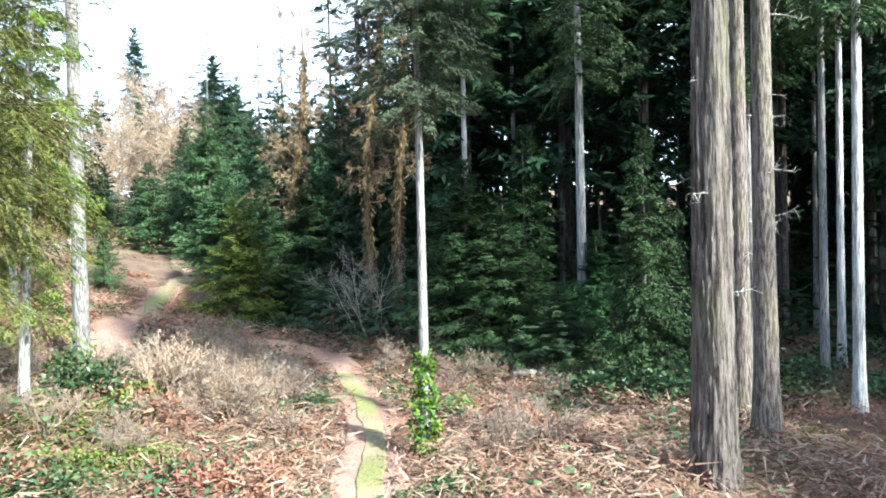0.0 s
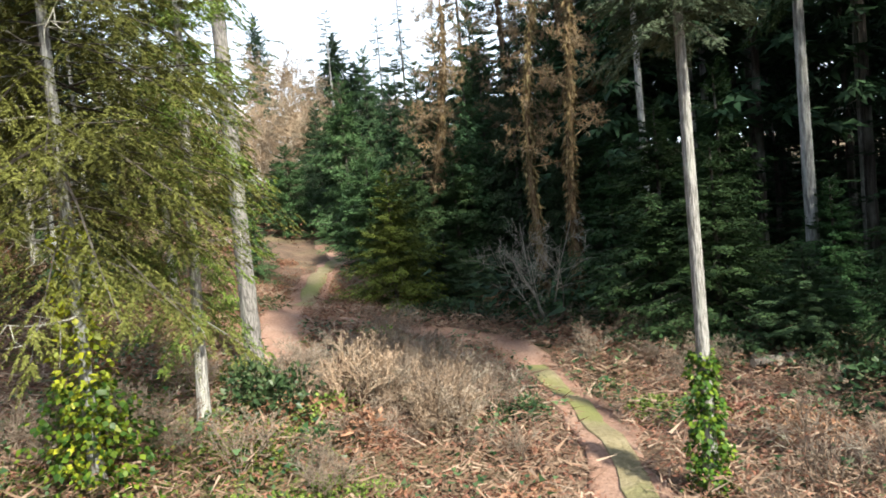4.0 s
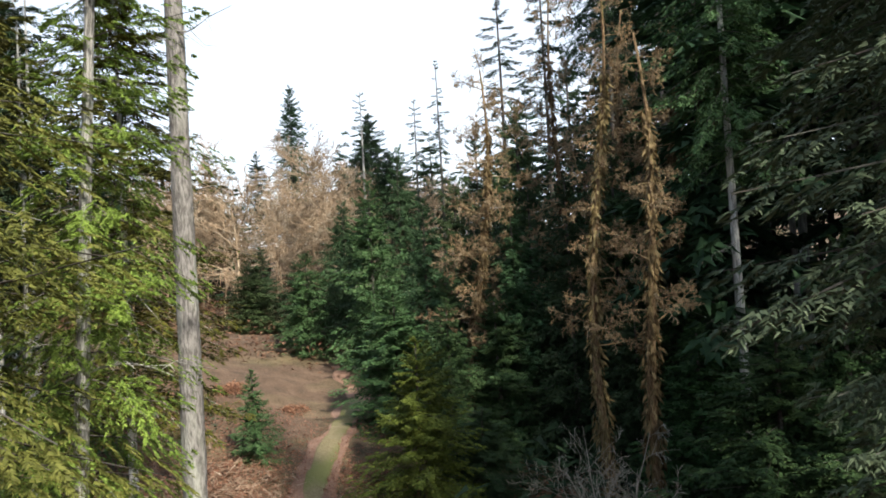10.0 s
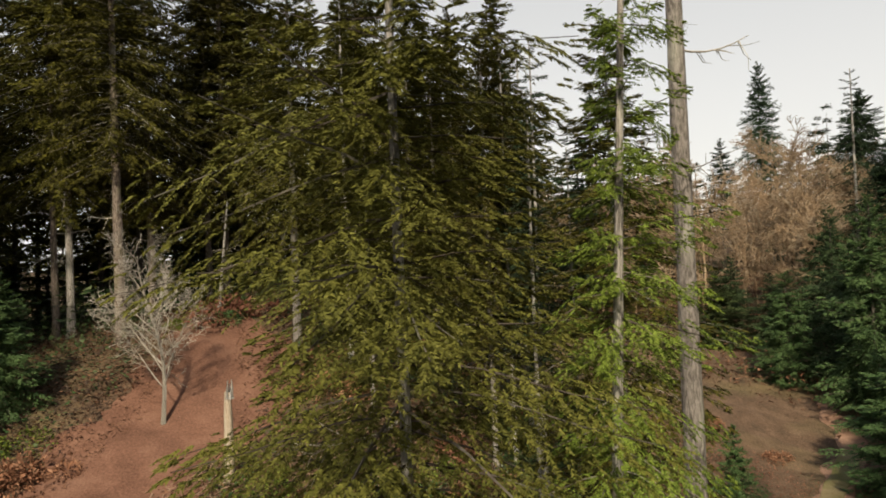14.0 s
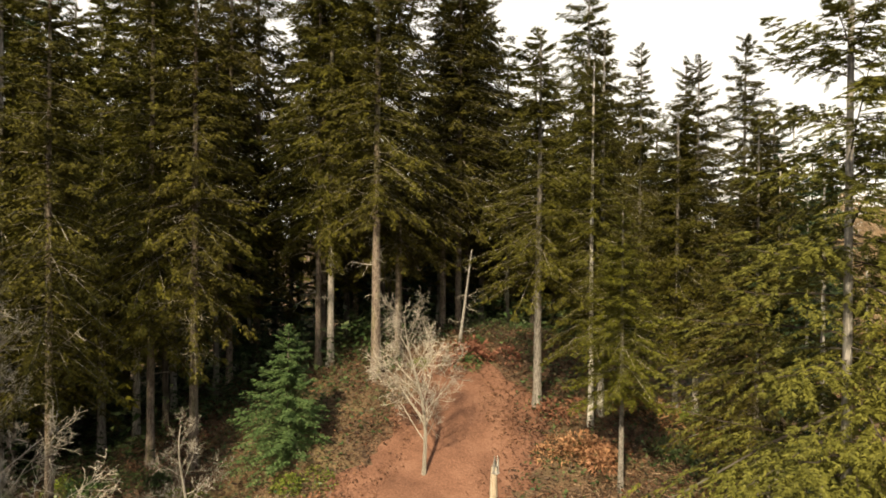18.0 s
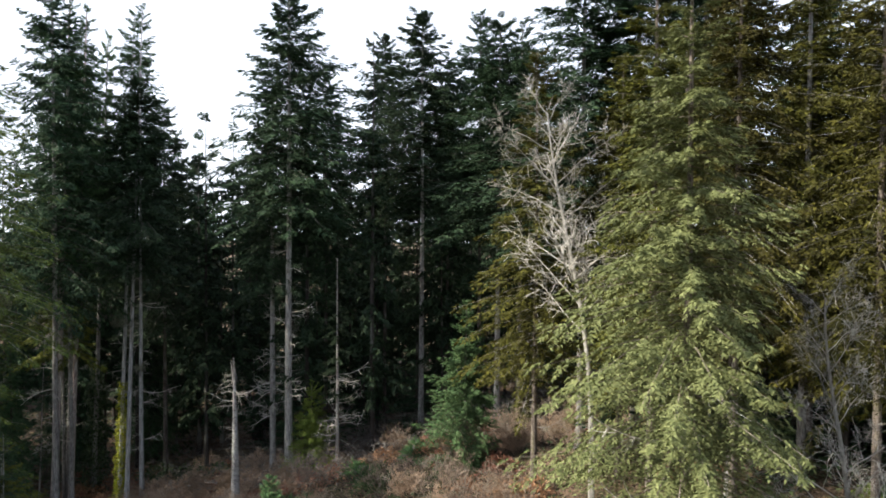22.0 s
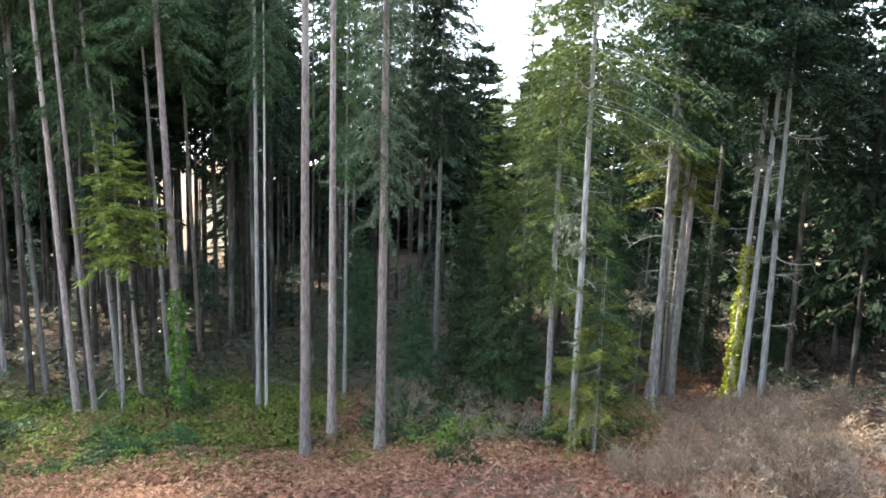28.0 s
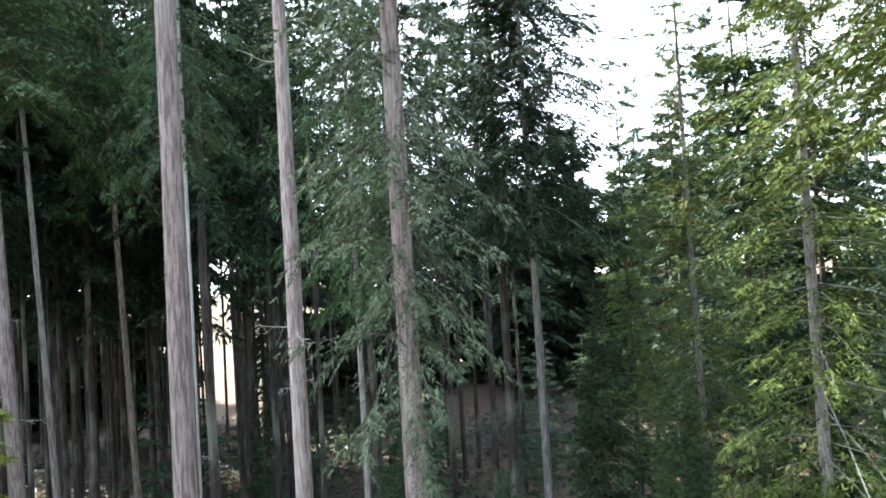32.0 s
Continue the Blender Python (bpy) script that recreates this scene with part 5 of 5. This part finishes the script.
def cover(name, label, mat, seed, n, x0, x1, y0, y1, length, width, rise, clump, keep=None, spread=0.45):
    """Loose leaves and blades over a stretch of ground, in clumps."""
    g = np.random.default_rng(seed)
    c = np.stack([g.uniform(x0, x1, n // clump), g.uniform(y0, y1, n // clump)], 1)
    if keep is not None:
        c = c[keep(c[:, 0], c[:, 1])]
    p = np.repeat(c, clump, 0) + g.normal(0, spread, (len(c) * clump, 2))
    if keep is not None:
        p = p[keep(p[:, 0], p[:, 1])]
    m = len(p)
    b = np.stack([p[:, 0], p[:, 1], ground(p[:, 0], p[:, 1]) - 0.02 + g.uniform(0, 1, m) ** 2 * rise], 1)
    az = g.uniform(0, 6.28, m)
    el = g.uniform(0.0, 1.0, m)
    d = unit(np.stack([np.cos(az), np.sin(az), el], 1))
    ln = length * g.uniform(0.5, 1.4, m)
    v, q = blades(b, d, ln, ln * width * g.uniform(0.6, 1.3, m), ln * g.uniform(0.1, 0.7, m), g)
    return tagged(new(name, mesh_of(name, v, q, mat)), label, "undergrowth", kind="stuff")


cover("bracken", "rust-red dead bracken over the clearing", BRACKEN, 301, 250000, -20, 14, 7, 32, 0.10, 0.30, 0.40, 40, off_way)
cover("bracken", "rust-red dead bracken on the knoll", BRACKEN_DARK, 302, 60000, -38, -18, 6, 28, 0.16, 0.34, 0.3, 40, off_way)
cover("bracken", "brown dead bracken below the southern wood", BRACKEN, 303, 90000, -46, 8, -50, -24, 0.32, 0.3, 0.5, 40)
cover("dry_grass", "pale dry grass in the clearing", STRAW, 304, 110000, -22, 8, 6, 27, 0.38, 0.09, 0.35, 40, off_way)
cover("ground_ivy", "green leafy undergrowth below the southern wood", MOSSY, 305, 48000, -18, 8, -56, -38, 0.17, 0.7, 0.6, 40)
cover("bramble", "green bramble patches in the clearing", SALAL, 306, 10000, -14, 6, 8, 22, 0.13, 0.7, 0.5, 60, off_way, 0.35)
cover("grass", "green grass beside the old track", GRASS, 307, 26000, -12, -5.5, 10, 20, 0.22, 0.1, 0.1, 40, off_way)
# Needle and bark colours darken this undergrowth to match the shade under the firs.
cover("wood_undergrowth", "low undergrowth under the northern firs, darkened for their shade", NEEDLES_DARK, 308, 60000, -4, 50, 20, 62, 0.6, 0.35, 1.9, 50, lambda x, y: y > 21 + 0.1 * np.abs(x), 0.8)
cover("wood_undergrowth", "brown undergrowth under the southern firs, darkened for their shade", BARK_DARK, 309, 60000, -60, 26, -96, -50, 0.6, 0.16, 1.5, 50, None, 0.9)
cover("wood_undergrowth", "dark green undergrowth under the southern firs", SALAL, 310, 50000, -80, 26, -90, -50, 0.5, 0.4, 1.3, 50, None, 0.9)
cover("wood_undergrowth", "dark undergrowth under the western firs", SALAL, 311, 60000, -72, -33, 0, 46, 0.4, 0.4, 2.2, 50, lambda x, y: x < -33.5 - 0.12 * np.abs(y - 12), 0.9)
cover("wood_undergrowth", "brown bracken and brush on the northern hillside", BRACKEN_DARK, 312, 90000, -60, 4, 38, 100, 0.32, 0.3, 1.0, 50, off_way, 0.9)
cover("wood_undergrowth", "brown brush under the south-western firs, darkened for their shade", BARK_DARK, 313, 60000, -90, -40, -56, -4, 0.6, 0.14, 1.8, 50, lambda x, y: y < -22 - 0.6 * (x + 40), 0.9)

cover("grass", "short green grass down the middle of the tracks", GRASS, 323, 30000, -13, 0, 9, 37, 0.07, 0.16, 0.02, 12, lambda x, y: ~off_way(x, y, -0.08), 0.3)

# fallen leaves and needles over the tracks and the bare slope
cover("leaf_litter", "brown fallen leaves scattered over the earth tracks", BRACKEN, 321, 60000, -34, 2, 8, 42, 0.10, 0.55, 0.03, 6, lambda x, y: ~off_way(x, y), 0.5)
cover("leaf_litter", "pale dry leaves and stalks scattered over the earth tracks", STRAW, 322, 60000, -34, 2, 8, 42, 0.16, 0.16, 0.04, 6, lambda x, y: ~off_way(x, y), 0.5)
for i in range(26):
    x, y = rng.uniform(-27, -19), rng.uniform(-50, -38)
    if i % 2:
        bare(BARE_BUSH[i % 3], x, y, rng.uniform(0.9, 1.6), "leafless brown brush below dark firs", "bush", "brush below the southern wood", name="bush")
    else:
        shrub(rng.choice(("salal_shrub", "sword_fern", "bramble_shrub")), x, y, rng.uniform(0.9, 1.7), 1.1)

cover("bramble", "dark green bramble and salal round the red knoll", SALAL, 336, 45000, -40, -15, 3, 31, 0.16, 0.6, 0.6, 50, lambda x, y: off_way(x, y, 1.5), 0.6)
cover("wood_undergrowth", "dull brown brush round the red knoll", BRUSH_BROWN, 337, 60000, -40, -15, 3, 31, 0.22, 0.25, 0.5, 40, lambda x, y: off_way(x, y, 1.1), 0.6)
for i in range(40):
    x, y = rng.uniform(-27, -15), rng.uniform(11, 28)
    if off_way(x, y, 2.2):
        shrub(rng.choice(("bramble_shrub", "salal_shrub", "sword_fern", "bracken_clump")), x, y, rng.uniform(0.6, 1.2), 1.0)
for i in range(46):
    x, y = rng.uniform(-17, 3), rng.uniform(-50, -41)
    shrub(rng.choice(("bramble_shrub", "bramble_shrub", "bramble_shrub", "salal_shrub")), x, y, rng.uniform(0.7, 1.5), 1.0)
cover("bracken", "patches of orange dead bracken among the southern undergrowth", BRACKEN, 339, 36000, -20, 5, -49, -37, 0.2, 0.3, 0.7, 120, None, 0.6)
cover("bracken", "orange dead bracken at the foot of the southern wood", BRACKEN, 338, 40000, -34, 4, -41, -35, 0.2, 0.3, 0.6, 60, None, 0.5)

# the brush on the slope in the south-west
cover("bracken", "brown dead bracken on the south-western slope", BRUSH_BROWN, 331, 80000, -58, -18, -26, 6, 0.26, 0.3, 0.5, 40)
cover("dry_grass", "dry grass and stalks on the south-western slope", STRAW, 332, 14000, -46, -16, -30, 6, 0.36, 0.1, 0.4, 40)
cover("bramble", "dark bramble patches on the south-western slope", SALAL, 333, 30000, -46, -18, -26, 6, 0.16, 0.6, 0.7, 60, None, 0.5)
for i in range(110):
    x, y = rng.uniform(-56, -22), rng.uniform(-26, -2)
    if i % 3:
        bare((BARE_BUSH + TAN_BUSH)[i % 5], x, y, rng.uniform(0.8, 1.5), "brown leafless brush on the slope", "bush", "brush on the south-western slope", name="bush")
    else:
        shrub(rng.choice(("salal_shrub", "sword_fern", "bracken_clump")), x, y, rng.uniform(0.8, 1.6), 1.0)

cover("bracken", "brown dead bracken over the middle of the clearing", BRACKEN_DARK, 334, 90000, -24, 24, -27, 9, 0.24, 0.3, 0.25, 30, None, 0.6)
cover("dry_grass", "dry grass over the middle of the clearing", STRAW, 335, 60000, -24, 24, -27, 9, 0.32, 0.1, 0.2, 30, None, 0.6)
shrub("salal_shrub", -7.2, 14.2, 0.95, 1.3)
# the tall shoots between the two tracks, with dead fern and low green at their foot
for i in range(20):
    u = i / 19
    x, y = -5.5 + 2.3 * u + rng.uniform(-0.5, 0.5), 15.6 - 1.4 * u + rng.uniform(-1.3, 1.6)
    if off_way(x, y, 0.5):
        bare((TAN_BUSH + BARE_BUSH[:1])[i % 3], x, y, rng.uniform(0.75, 1.1) * (1.0 - 0.3 * u), "tall tan leafless shoots between the two tracks", "bush", "brush in the clearing", name="bush")
for x, y, s in ((-4.0, 13.9, 0.5), (-3.3, 14.6, 0.45), (-4.7, 13.4, 0.45), (-2.7, 13.6, 0.4), (-5.4, 13.7, 0.5)):
    shrub("bracken_clump", x, y, s, 0.7)
for x, y, s in ((-5.4, 11.4, 0.7), (-4.9, 11.9, 0.5), (-6.3, 11.9, 0.6)):
    shrub("bramble_shrub", x, y, s, 1.0)
for x, y, s in ((-4.2, 11.0, 0.6), (-5.8, 13.0, 0.5)):
    shrub("salal_shrub", x, y, s, 1.0)
cover("moss", "bright green mossy grass beside the old track", GRASS, 341, 9000, -9.6, -7.6, 15.6, 18.4, 0.12, 0.14, 0.05, 30, None, 0.25)
cover("bracken", "pink-brown dead bracken along the old track", BRACKEN, 342, 26000, -13.5, -7.5, 16.5, 29, 0.12, 0.4, 0.12, 30, off_way, 0.4)
cover("dry_grass", "tan dry grass on the mound below the southern wood", STRAW, 343, 50000, -50, -33, -45, -32, 0.5, 0.09, 0.7, 40, None, 0.6)
for i in range(34):
    x, y = rng.uniform(-47, -35), rng.uniform(-44, -36)
    bare(TAN_BUSH[i % 2], x, y, rng.uniform(0.7, 1.1), "tan leafless brush on the mound", "bush", "brush on the southern slope", name="bush")
cover("ground_ivy", "yellow-green leafy undergrowth at the foot of the southern wood", MOSSY, 344, 26000, -16, 2, -52, -44, 0.15, 0.75, 0.8, 40, None, 0.5)
